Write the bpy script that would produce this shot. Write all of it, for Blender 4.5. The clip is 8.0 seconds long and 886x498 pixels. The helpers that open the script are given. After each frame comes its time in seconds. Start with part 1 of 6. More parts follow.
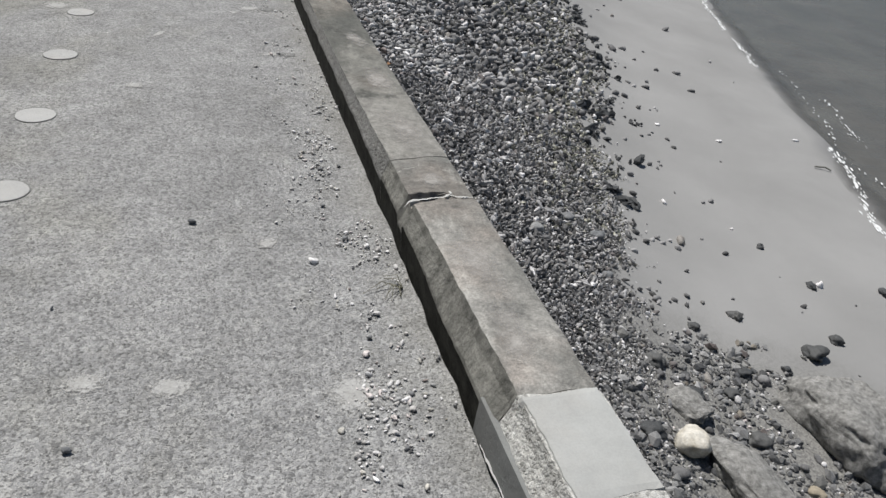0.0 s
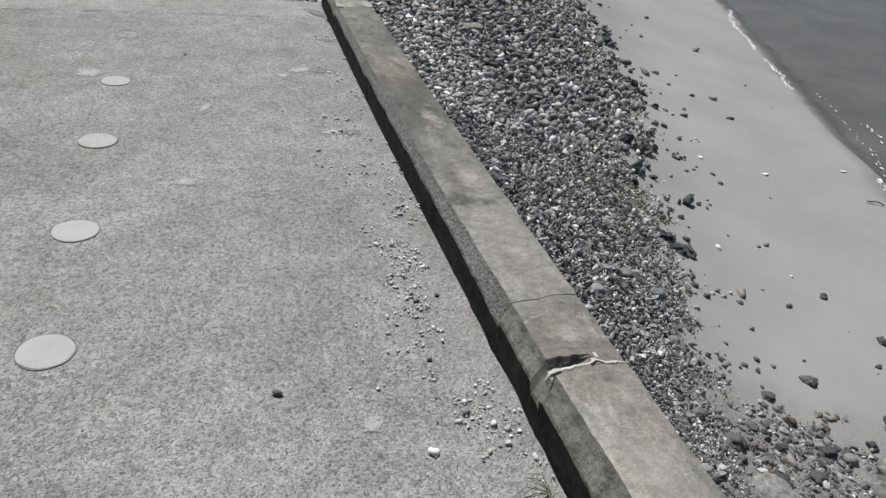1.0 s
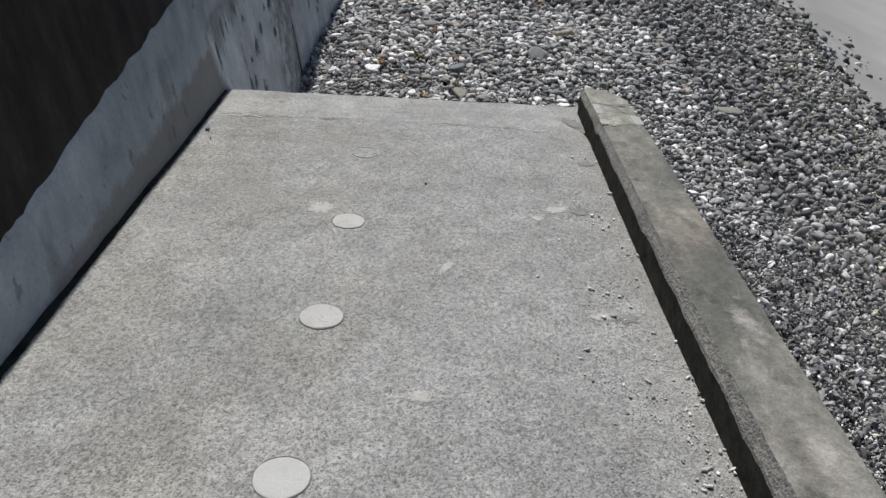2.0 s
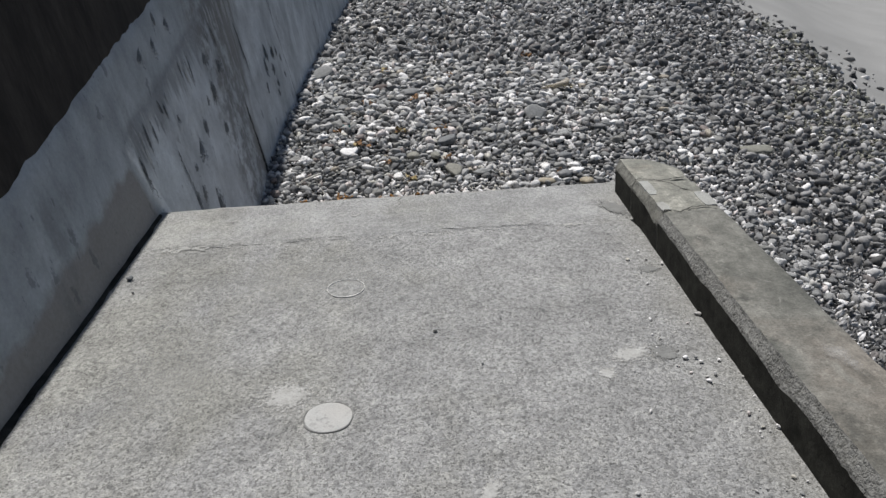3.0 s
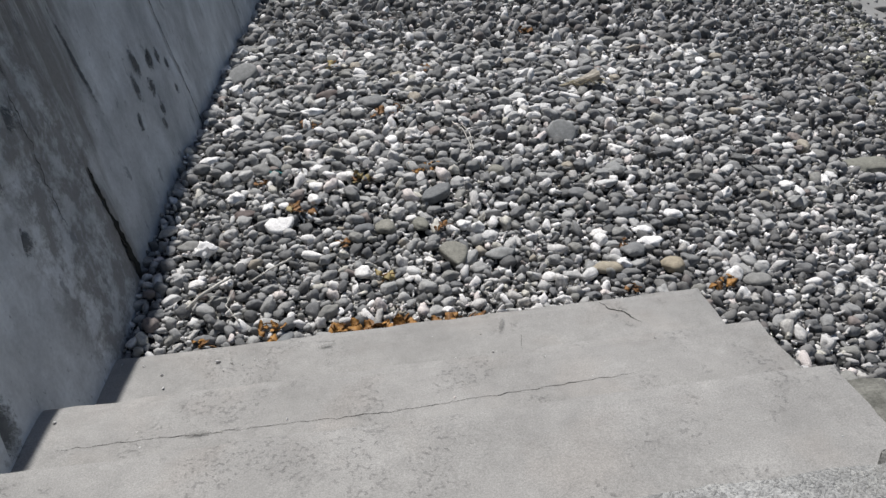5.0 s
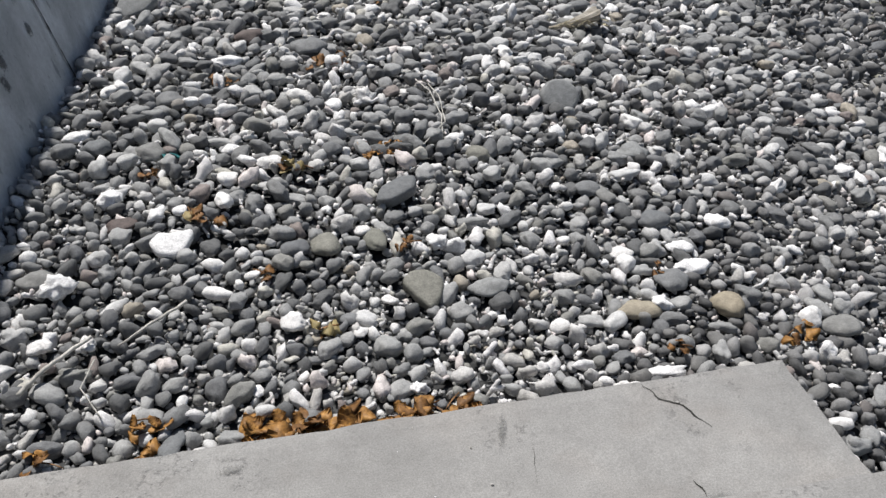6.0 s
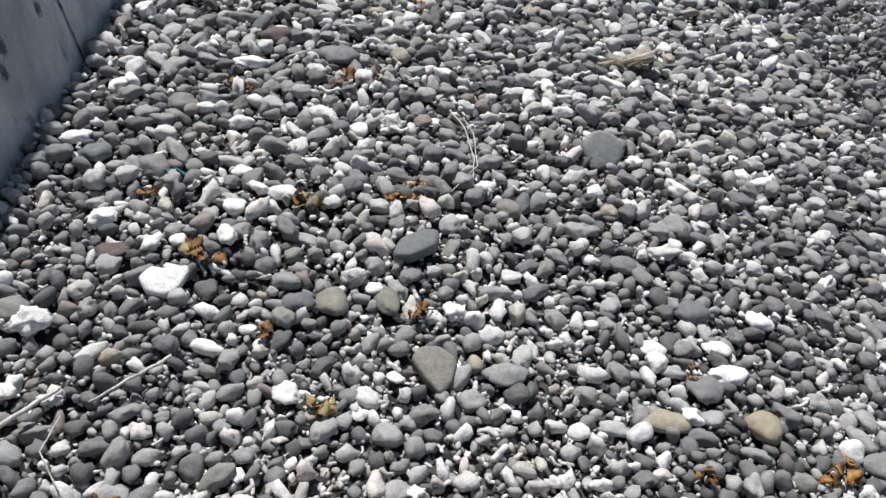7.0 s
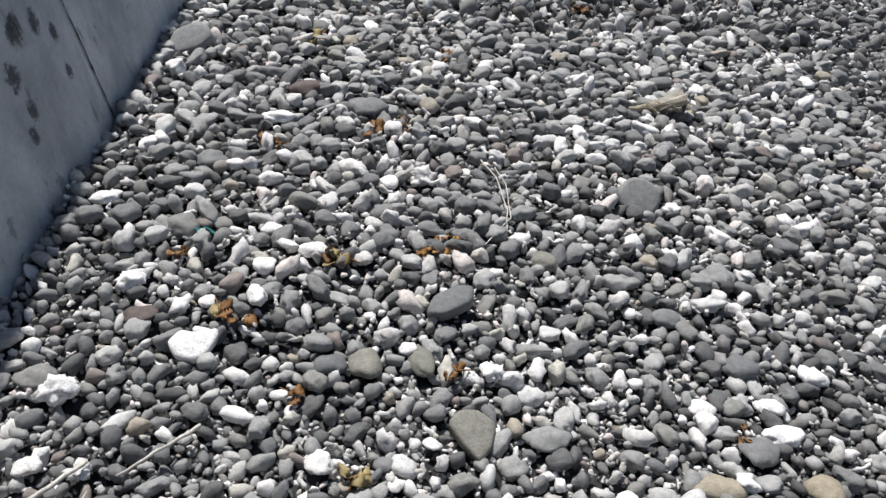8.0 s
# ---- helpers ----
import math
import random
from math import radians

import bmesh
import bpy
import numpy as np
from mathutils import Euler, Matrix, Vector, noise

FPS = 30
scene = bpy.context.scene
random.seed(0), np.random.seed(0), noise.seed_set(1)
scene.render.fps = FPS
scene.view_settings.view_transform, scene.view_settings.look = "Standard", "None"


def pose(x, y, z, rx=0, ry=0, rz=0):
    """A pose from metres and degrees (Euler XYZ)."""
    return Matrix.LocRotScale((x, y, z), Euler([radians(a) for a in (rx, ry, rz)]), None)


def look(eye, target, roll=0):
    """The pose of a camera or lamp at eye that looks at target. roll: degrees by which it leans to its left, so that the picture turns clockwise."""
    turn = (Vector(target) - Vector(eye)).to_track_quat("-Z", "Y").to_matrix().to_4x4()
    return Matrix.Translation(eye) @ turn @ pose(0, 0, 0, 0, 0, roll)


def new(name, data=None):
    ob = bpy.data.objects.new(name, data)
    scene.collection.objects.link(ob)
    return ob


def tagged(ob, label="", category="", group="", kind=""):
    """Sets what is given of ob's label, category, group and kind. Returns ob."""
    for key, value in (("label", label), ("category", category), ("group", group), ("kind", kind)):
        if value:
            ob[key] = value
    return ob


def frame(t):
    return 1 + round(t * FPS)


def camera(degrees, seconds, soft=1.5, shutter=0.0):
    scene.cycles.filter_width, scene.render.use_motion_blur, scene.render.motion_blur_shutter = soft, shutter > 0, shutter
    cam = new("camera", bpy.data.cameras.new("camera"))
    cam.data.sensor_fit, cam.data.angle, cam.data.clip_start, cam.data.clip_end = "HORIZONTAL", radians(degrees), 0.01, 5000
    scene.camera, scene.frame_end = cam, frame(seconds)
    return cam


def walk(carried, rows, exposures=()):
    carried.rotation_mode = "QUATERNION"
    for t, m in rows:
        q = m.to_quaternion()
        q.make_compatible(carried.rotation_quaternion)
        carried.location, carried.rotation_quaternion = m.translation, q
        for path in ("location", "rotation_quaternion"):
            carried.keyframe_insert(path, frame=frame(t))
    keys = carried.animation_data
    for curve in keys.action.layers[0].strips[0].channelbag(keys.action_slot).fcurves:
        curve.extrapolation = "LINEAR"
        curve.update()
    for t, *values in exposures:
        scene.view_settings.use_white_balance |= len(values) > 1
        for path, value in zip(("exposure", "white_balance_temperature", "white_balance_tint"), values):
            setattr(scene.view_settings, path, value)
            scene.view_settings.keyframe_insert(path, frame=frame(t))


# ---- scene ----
cam = camera(59.6, 8.0, soft=1.48)
PATH = [
    (0, (0.738, 1.333, 1.27), (1.309, 2.949, 0.238), 7.5),
    (0.5, (0.675, 1.633, 1.264), (1.244, 3.23, 0.203), 8.8),
    (1, (0.555, 2.029, 1.361), (1.113, 3.656, 0.339), 7.1),
    (1.2, (0.536, 2.205, 1.399), (1.02, 3.865, 0.393), 6.2),
    (1.5, (0.553, 2.469, 1.452), (0.958, 4.138, 0.428), 6.6),
    (2, (0.438, 3.002, 1.458), (0.49, 4.752, 0.491), 3.6),
    (2.2, (0.424, 3.236, 1.463), (0.402, 5.01, 0.54), 0.7),
    (3.3, (0.408, 4.431, 1.243), (0.49, 6.244, 0.403), -4.0),
    (3.5, (0.408, 4.655, 1.267), (0.507, 6.46, 0.412), -3.7),
    (4, (0.391, 5.288, 1.189), (0.468, 7.087, 0.318), -3.6),
    (4.5, (0.385, 5.902, 1.119), (0.449, 7.673, 0.193), -6.6),
    (4.7, (0.392, 6.134, 1.133), (0.485, 7.9, 0.199), -6.0),
    (5.8, (0.428, 7.459, 0.904), (0.654, 9.103, -0.214), -2.1),
    (6, (0.46, 7.621, 0.902), (0.71, 9.24, -0.245), -2.1),
    (6.5, (0.5, 7.943, 0.931), (0.795, 9.577, -0.183), 0.6),
    (7, (0.442, 7.996, 0.997), (0.689, 9.578, -0.201), 5.4),
    (7.5, (0.405, 8.041, 1.003), (0.648, 9.673, -0.128), 4.9),
    (8, (0.429, 8.09, 0.997), (0.606, 9.737, -0.123), 2.8),
]
walk(cam, [(t, look(eye, target, roll)) for t, eye, target, roll in PATH], [(0, 0.0), (2.2, 0.0), (3.5, -0.04), (4, -0.05), (4.5, 0.0), (5.8, 0.04), (6.5, 0.14), (8, 0.18)])

# ---- light ----
SUN_AZ, SUN_EL = -20.5, 64.0          # degrees from +y towards +x, and above the horizon
world = bpy.data.worlds.new("sky")
scene.world = world
world.use_nodes = True
sky = world.node_tree.nodes.new("ShaderNodeTexSky")
sky.sky_type, sky.sun_disc = "NISHITA", False
sky.sun_elevation, sky.sun_rotation = radians(SUN_EL), radians(SUN_AZ)
background = world.node_tree.nodes["Background"]
background.inputs["Strength"].default_value = 0.053
world.node_tree.links.new(sky.outputs[0], background.inputs["Color"])
sun_way = Vector((math.sin(radians(SUN_AZ)) * math.cos(radians(SUN_EL)), math.cos(radians(SUN_AZ)) * math.cos(radians(SUN_EL)), math.sin(radians(SUN_EL))))
sun = new("sun", bpy.data.lights.new("sun", "SUN"))
sun.data.energy, sun.data.angle, sun.data.color = 4.66, radians(0.55), (1.0, 0.982, 0.955)
sun.matrix_world = look(sun_way * 30, (0, 0, 0))


# how far the pebbles reach towards the sea, along the beach
EDGE_Y = [2.0, 6.0, 9.0, 11.6, 13.0, 14.7, 16.0, 17.5, 19.5, 22.0]
EDGE_U = [1.4, 1.5, 1.42, 1.55, 1.3, 0.95, 0.6, 0.2, -0.8, -1.5]

# ---- materials ----
class Mat:
    """A small wrapper round a node material."""

    def __init__(self, name, rough=0.85, spec=0.3):
        self.m = bpy.data.materials.new(name)
        self.m.use_nodes = True
        self.t = self.m.node_tree
        self.b = self.t.nodes["Principled BSDF"]
        self.b.inputs["Roughness"].default_value = rough
        self.b.inputs["Specular IOR Level"].default_value = spec
        self.pos = self.node("ShaderNodeNewGeometry").outputs["Position"]

    def node(self, kind, **kw):
        n = self.t.nodes.new(kind)
        for k, v in kw.items():
            setattr(n, k, v)
        return n

    def put(self, value, socket):
        if isinstance(value, bpy.types.NodeSocket):
            self.t.links.new(value, socket)
        else:
            socket.default_value = value
        return self

    def scaled(self, sx, sy, sz, src=None):
        n = self.node("ShaderNodeMapping")
        self.put(src or self.pos, n.inputs["Vector"])
        n.inputs["Scale"].default_value = (sx, sy, sz)
        return n.outputs[0]

    def noise(self, scale, detail=4.0, rough=0.55, vec=None, colour=False):
        n = self.node("ShaderNodeTexNoise")
        self.put(vec or self.pos, n.inputs["Vector"])
        n.inputs["Scale"].default_value, n.inputs["Detail"].default_value, n.inputs["Roughness"].default_value = scale, detail, rough
        return n.outputs["Color" if colour else "Fac"]

    def cells(self, scale, out="Color", feature="F1", vec=None):
        n = self.node("ShaderNodeTexVoronoi", feature=feature)
        self.put(vec or self.pos, n.inputs["Vector"])
        n.inputs["Scale"].default_value = scale
        return n.outputs[out]

    def ramp(self, fac, *stops, mode="LINEAR"):
        n = self.node("ShaderNodeValToRGB")
        n.color_ramp.interpolation = mode
        e = n.color_ramp.elements
        while len(e) < len(stops):
            e.new(0.5)
        for el, (p, c) in zip(e, stops):
            el.position = p
            el.color = (*c, 1) if isinstance(c, tuple) else (c, c, c, 1)
        self.put(fac, n.inputs[0])
        return n.outputs[0]

    def mix(self, fac, a, b, mode="MIX"):
        n = self.node("ShaderNodeMix", data_type="RGBA", blend_type=mode)
        self.put(fac, n.inputs[0])
        for v, k in ((a, 6), (b, 7)):
            self.put((*v, 1) if isinstance(v, tuple) and len(v) == 3 else v, n.inputs[k])
        return n.outputs[2]

    def math(self, op, a, b=0.0):
        n = self.node("ShaderNodeMath", operation=op)
        self.put(a, n.inputs[0]).put(b, n.inputs[1])
        return n.outputs[0]

    def bump(self, height, strength=0.5, dist=0.01, under=None):
        n = self.node("ShaderNodeBump")
        self.put(height, n.inputs["Height"])
        n.inputs["Strength"].default_value, n.inputs["Distance"].default_value = strength, dist
        if under:
            self.put(under, n.inputs["Normal"])
        return n.outputs[0]

    def done(self, colour, normal=None, rough=None):
        self.put(colour, self.b.inputs["Base Color"])
        if normal:
            self.put(normal, self.b.inputs["Normal"])
        if rough:
            self.put(rough, self.b.inputs["Roughness"])
        return self.m


def aggregate(name, lift=1.0, grain=118.0, tone=(0.995, 0.988, 0.96), even=0.0):
    """Worn concrete with the gravel laid bare: grey stones in pale mortar, with small dark pits."""
    g = Mat(name, 0.9, 0.25)
    warp = g.mix(0.022, g.pos, g.noise(70, 3, colour=True), "ADD")
    cell = g.ramp(g.cells(grain, vec=warp), (0.0, 0.155), (0.28, 0.215), (0.5, 0.275), (0.75, 0.34), (1.0, 0.46))
    edge = g.ramp(g.cells(grain, "Distance", "DISTANCE_TO_EDGE", vec=warp), (0.03, 1.0), (0.17, 0.0))
    gate = g.ramp(g.noise(grain * 0.42, 3, 0.6), (0.38, 0.0), (0.58, 0.95))
    c = g.mix(g.math("MULTIPLY", edge, gate), cell, (0.47, 0.467, 0.455))
    pit = g.ramp(g.noise(grain * 0.95, 3, 0.65), (0.57, 0.0), (0.65, 0.72 - 0.35 * even))
    c = g.mix(pit, c, (0.085, 0.084, 0.078))
    c = g.mix(even, c, (0.29, 0.29, 0.285))
    fine = g.ramp(g.noise(330, 3, 0.7), (0.3, 0.8), (0.7, 1.16))
    worn = g.ramp(g.noise(1.7, 6, 0.6), (0.3, 0.86), (0.5, 1.02), (0.7, 1.17))
    patch = g.ramp(g.noise(7.5, 5, 0.65), (0.35, 0.86), (0.65, 1.13))
    c = g.mix(1.0, c, fine, "MULTIPLY")
    c = g.mix(1.0, c, worn, "MULTIPLY")
    c = g.mix(1.0, c, patch, "MULTIPLY")
    axes = g.node("ShaderNodeSeparateXYZ")
    g.put(g.pos, axes.inputs[0])
    # a drab olive growth, thicker towards the wall
    shore = g.math("MULTIPLY", g.math("SUBTRACT", 0.55, axes.outputs[0]), 0.14)
    olive = g.ramp(g.math("ADD", g.noise(2.6, 5, 0.6, vec=g.scaled(1, 0.6, 1)), shore), (0.52, 0.0), (0.74, 0.5))
    c = g.mix(olive, c, g.mix(1.0, c, (0.95, 0.935, 0.83), "MULTIPLY"))
    dust = g.math("ADD", axes.outputs[0], g.math("MULTIPLY", g.math("SUBTRACT", g.noise(5, 6, 0.65), 0.5), 0.5))
    c = g.mix(g.ramp(g.math("SUBTRACT", dust, 0.6), (0.54, 0.0), (0.68, 0.3)), c, (0.28, 0.274, 0.245))
    c = g.mix(1.0, c, tuple(lift * v for v in tone), "MULTIPLY")
    h = g.math("ADD", g.math("MULTIPLY", g.cells(grain, "Distance", vec=warp), -1.0), g.math("SUBTRACT", g.math("MULTIPLY", g.noise(260, 3), 0.6), g.math("MULTIPLY", pit, 0.5)))
    return g.done(c, g.bump(h, 0.75, 0.006))


def mortar(name, base=(0.30, 0.30, 0.285), spread=0.14, pits=0.5):
    """Trowelled cement, faintly stained."""
    g = Mat(name, 0.85, 0.3)
    broad = g.ramp(g.noise(3.2, 6, 0.6), (0.3, 1 - spread), (0.7, 1 + spread))
    mid = g.ramp(g.noise(19, 5, 0.65), (0.3, 1 - spread * 0.7), (0.7, 1 + spread * 0.6))
    fine = g.ramp(g.noise(240, 3, 0.7), (0.3, 1 - 0.2 * (pits + 0.3)), (0.7, 1 + 0.15 * (pits + 0.3)))
    rust = g.ramp(g.noise(4.3, 4, 0.5), (0.52, 0.0), (0.66, 0.4))
    c = g.mix(1.0, base, broad, "MULTIPLY")
    c = g.mix(1.0, c, mid, "MULTIPLY")
    c = g.mix(1.0, c, fine, "MULTIPLY")
    c = g.mix(rust, c, g.mix(1.0, c, (1.035, 0.985, 0.95), "MULTIPLY"))
    hole = g.math("MULTIPLY", g.ramp(g.noise(75, 4, 0.6), (0.56, 0.0), (0.62, 1.0)), g.ramp(g.noise(2.7, 4, 0.6, vec=g.scaled(1.6, 1, 1)), (0.54, 0.0), (0.6, min(1.0, pits))))
    c = g.mix(g.math("MULTIPLY", hole, 0.55), c, g.mix(1.0, c, (0.55, 0.55, 0.56), "MULTIPLY"))
    h = g.math("ADD", g.math("MULTIPLY", g.noise(35, 5, 0.65), 0.6), g.math("SUBTRACT", g.math("MULTIPLY", g.noise(260, 3), 0.3 * pits), hole))
    return g.done(c, g.bump(h, 0.45, 0.006))


def kerb_top(name, lift=1.0, tone=(1.0, 1.0, 1.0), scoured=None):
    """Old kerb concrete: brown-grey, with pale scoured blotches, a pinkish cast and fine white veins."""
    g = Mat(name, 0.85, 0.3)
    broad = g.noise(3.4, 8, 0.68, vec=g.scaled(1.2, 0.7, 1))
    c = g.ramp(broad, (0.34, (0.115, 0.115, 0.106)), (0.46, (0.15, 0.148, 0.135)), (0.54, (0.19, 0.185, 0.169)), (0.63, (0.26, 0.251, 0.23)), (0.72, (0.35, 0.338, 0.308)))
    pink = g.ramp(g.noise(2.3, 5, 0.6), (0.5, 0.0), (0.62, 0.5))
    c = g.mix(pink, c, g.mix(1.0, c, (1.1, 0.96, 0.9), "MULTIPLY"))
    scrape = g.ramp(g.noise(11, 7, 0.7, vec=g.scaled(1, 0.35, 1)), (0.57, 0.0), (0.68, 0.6))
    c = g.mix(scrape, c, (0.36, 0.35, 0.32))
    dark = g.ramp(g.noise(7, 7, 0.7), (0.57, 0.0), (0.68, 0.65))
    c = g.mix(dark, c, (0.075, 0.075, 0.07))
    if scoured:
        # a pinkish stretch rubbed bare, ragged along its length
        axes = g.node("ShaderNodeSeparateXYZ")
        g.put(g.pos, axes.inputs[0])
        far = g.math("ADD", g.math("SUBTRACT", axes.outputs[1], scoured), g.math("MULTIPLY", axes.outputs[0], 0.8))
        far = g.math("ADD", far, g.math("MULTIPLY", g.math("SUBTRACT", g.noise(7, 7, 0.7), 0.5), 2.2))
        c = g.mix(g.ramp(far, (0.1, 0.75), (0.55, 0.0)), c, g.ramp(g.noise(28, 6, 0.7), (0.32, (0.27, 0.255, 0.237)), (0.68, (0.46, 0.44, 0.414))))
    warp = g.mix(0.12, g.pos, g.noise(6, 4, colour=True), "ADD")
    vein = g.ramp(g.cells(4.6, "Distance", "DISTANCE_TO_EDGE", vec=warp), (0.002, 0.4), (0.012, 0.0))
    c = g.mix(g.math("MULTIPLY", vein, g.ramp(g.noise(9, 4, 0.7), (0.52, 0.0), (0.62, 1.0))), c, (0.5, 0.48, 0.44))
    c = g.mix(1.0, c, g.ramp(g.noise(150, 4, 0.75), (0.32, 0.7), (0.68, 1.28)), "MULTIPLY")
    c = g.mix(1.0, c, g.ramp(g.noise(38, 6, 0.7), (0.34, 0.78), (0.66, 1.22)), "MULTIPLY")
    c = g.mix(1.0, c, tuple(lift * v for v in tone), "MULTIPLY")
    h = g.math("ADD", g.math("MULTIPLY", g.noise(30, 6, 0.7), 0.7), g.math("MULTIPLY", g.noise(180, 4), 0.35))
    return g.done(c, g.bump(h, 0.7, 0.008))


def plain(name, low, high, scale=20, rough=0.85, bump=0.5, dist=0.006, fine=160, spec=0.3, stretch=(1, 1, 1)):
    g = Mat(name, rough, spec)
    v = g.scaled(*stretch)
    c = g.ramp(g.noise(scale, 6, 0.65, vec=v), (0.3, low), (0.7, high))
    c = g.mix(1.0, c, g.ramp(g.noise(fine, 3, 0.7, vec=v), (0.3, 0.78), (0.7, 1.2)), "MULTIPLY")
    return g.done(c, g.bump(g.noise(scale * 2.2, 6, 0.7, vec=v), bump, dist))


def wall_render():
    """Grey cement render in coats: a blue-grey upper coat, a paler lower plate with scabs, brown washes and damp runs."""
    g = Mat("wall_render", 0.8, 0.3)
    axes = g.node("ShaderNodeSeparateXYZ")
    g.put(g.pos, axes.inputs[0])
    y, z = axes.outputs[1], axes.outputs[2]
    wob = g.math("MULTIPLY", g.math("SUBTRACT", g.noise(4, 6, 0.65), 0.5), 0.35)

    def above(v, level, soft=0.03):
        return g.ramp(g.math("ADD", g.math("MULTIPLY", g.math("SUBTRACT", v, level), 1.0 / soft), 0.5), (0.0, 0.0), (1.0, 1.0))

    coat = g.ramp(g.noise(1.3, 6, 0.6), (0.34, (0.225, 0.234, 0.24)), (0.5, (0.305, 0.316, 0.322)), (0.66, (0.365, 0.376, 0.381)))
    plate = g.ramp(g.noise(2.2, 6, 0.6), (0.36, (0.345, 0.352, 0.354)), (0.5, (0.42, 0.427, 0.428)), (0.64, (0.49, 0.495, 0.493)))
    ridge = g.math("SUBTRACT", z, g.math("ADD", g.math("MULTIPLY", g.math("SUBTRACT", y, 7.45), 0.172), 0.375))
    rake = g.math("ADD", y, g.math("MULTIPLY", z, 0.39))
    low = g.math("MULTIPLY", g.math("SUBTRACT", 1.0, above(g.math("ADD", ridge, g.math("MULTIPLY", wob, 0.35)), 0.0)), above(g.math("ADD", rake, g.math("MULTIPLY", wob, 0.12)), 7.482))
    c = g.mix(low, coat, plate)
    # the first plate is paler and ends in a sharp upright edge
    first = g.math("MULTIPLY", g.math("SUBTRACT", 1.0, above(g.math("ADD", g.math("ADD", y, g.math("MULTIPLY", z, 0.12)), g.math("MULTIPLY", wob, 0.25)), 7.915, 0.015)), g.math("SUBTRACT", 1.0, above(g.math("ADD", z, wob), 0.2, 0.14)))
    c = g.mix(g.math("MULTIPLY", g.math("MULTIPLY", first, low), 0.75), c, (0.5, 0.51, 0.505))
    c = g.mix(1.0, c, g.ramp(g.noise(5, 5, 0.6, vec=g.scaled(1, 1.2, 0.7)), (0.35, 0.82), (0.65, 1.14)), "MULTIPLY")
    # brown wash at the foot before the steps, and a brown run further on
    foot = g.math("MULTIPLY", g.math("SUBTRACT", 1.0, above(g.math("ADD", rake, g.math("MULTIPLY", wob, 0.2)), 7.44, 0.05)), g.math("SUBTRACT", 1.0, above(g.math("ADD", g.math("SUBTRACT", z, g.math("MULTIPLY", g.math("SUBTRACT", y, 5.2), 0.115)), g.math("MULTIPLY", wob, 0.5)), 0.035, 0.04)))
    c = g.mix(g.math("MULTIPLY", foot, 0.8), c, (0.19, 0.17, 0.152))
    drip = g.noise(9, 5, 0.6, vec=g.scaled(1.0, 1.8, 0.12))
    fall = g.math("ADD", ridge, g.math("MULTIPLY", drip, 0.55))
    band = g.math("MULTIPLY", above(fall, 0.17, 0.08), g.math("SUBTRACT", 1.0, above(g.math("ADD", ridge, g.math("MULTIPLY", wob, 0.4)), 0.03, 0.05)))
    band = g.math("MULTIPLY", band, above(y, 7.35, 0.2))
    c = g.mix(g.math("MULTIPLY", band, 0.55), c, (0.13, 0.127, 0.123))
    spread = g.math("ADD", g.math("MULTIPLY", g.math("MAXIMUM", z, 0.0), 0.42), 0.12)
    lean = g.math("SUBTRACT", g.math("ADD", y, g.math("MULTIPLY", wob, 0.5)), g.math("ADD", g.math("MULTIPLY", z, 0.15), 9.56))
    lean = g.math("DIVIDE", g.math("ABSOLUTE", lean), spread)
    run = g.math("MULTIPLY", g.ramp(lean, (0.45, 0.85), (1.0, 0.0)), g.ramp(g.noise(7, 6, 0.65, vec=g.scaled(1, 1.6, 0.14)), (0.38, 0.25), (0.56, 1.0)))
    c = g.mix(run, c, (0.15, 0.14, 0.128))
    runs = g.noise(2.2, 5, 0.6, vec=g.scaled(1.0, 1.5, 0.5))
    c = g.mix(g.ramp(runs, (0.58, 0.0), (0.66, 0.45)), c, (0.13, 0.131, 0.13))
    # patchy brown grime low on the plate towards its end
    grime = g.math("MULTIPLY", above(g.math("ADD", y, g.math("MULTIPLY", wob, 1.6)), 8.85, 0.25), g.math("SUBTRACT", 1.0, above(g.math("ADD", y, wob), 9.55, 0.1)))
    grime = g.math("MULTIPLY", grime, g.ramp(g.noise(9, 7, 0.72), (0.42, 0.0), (0.55, 0.8)))
    c = g.mix(grime, c, (0.16, 0.152, 0.142))
    warp = g.mix(0.16, g.pos, g.noise(9, 7, 0.7, colour=True), "ADD")
    scab = g.cells(5.0, "Distance", vec=g.scaled(1.0, 2.3, 0.75, warp))
    gate = g.ramp(g.noise(2.9, 3), (0.45, 0.0), (0.5, 1.0))
    c = g.mix(g.math("MULTIPLY", g.ramp(scab, (0.14, 0.5), (0.19, 0.0)), gate), c, (0.085, 0.088, 0.093))
    speck = g.ramp(g.noise(26, 5, 0.7, vec=g.scaled(1, 1.2, 0.6)), (0.64, 0.0), (0.67, 0.5))
    c = g.mix(speck, c, (0.085, 0.088, 0.093))
    near = g.ramp(g.math("ADD", ridge, g.math("MULTIPLY", wob, 0.5)), (0.0, 1.0), (0.24, 0.0))
    rim = g.math("MULTIPLY", g.ramp(g.math("ADD", ridge, 0.3), (0.0, 0.0), (0.25, 1.0)), low)
    pale = g.ramp(g.noise(9, 6, 0.65, vec=g.scaled(1.0, 2.4, 0.16)), (0.55, 0.0), (0.6, 0.55))
    c = g.mix(g.math("MULTIPLY", g.math("MULTIPLY", pale, near), rim), c, (0.5, 0.49, 0.47))
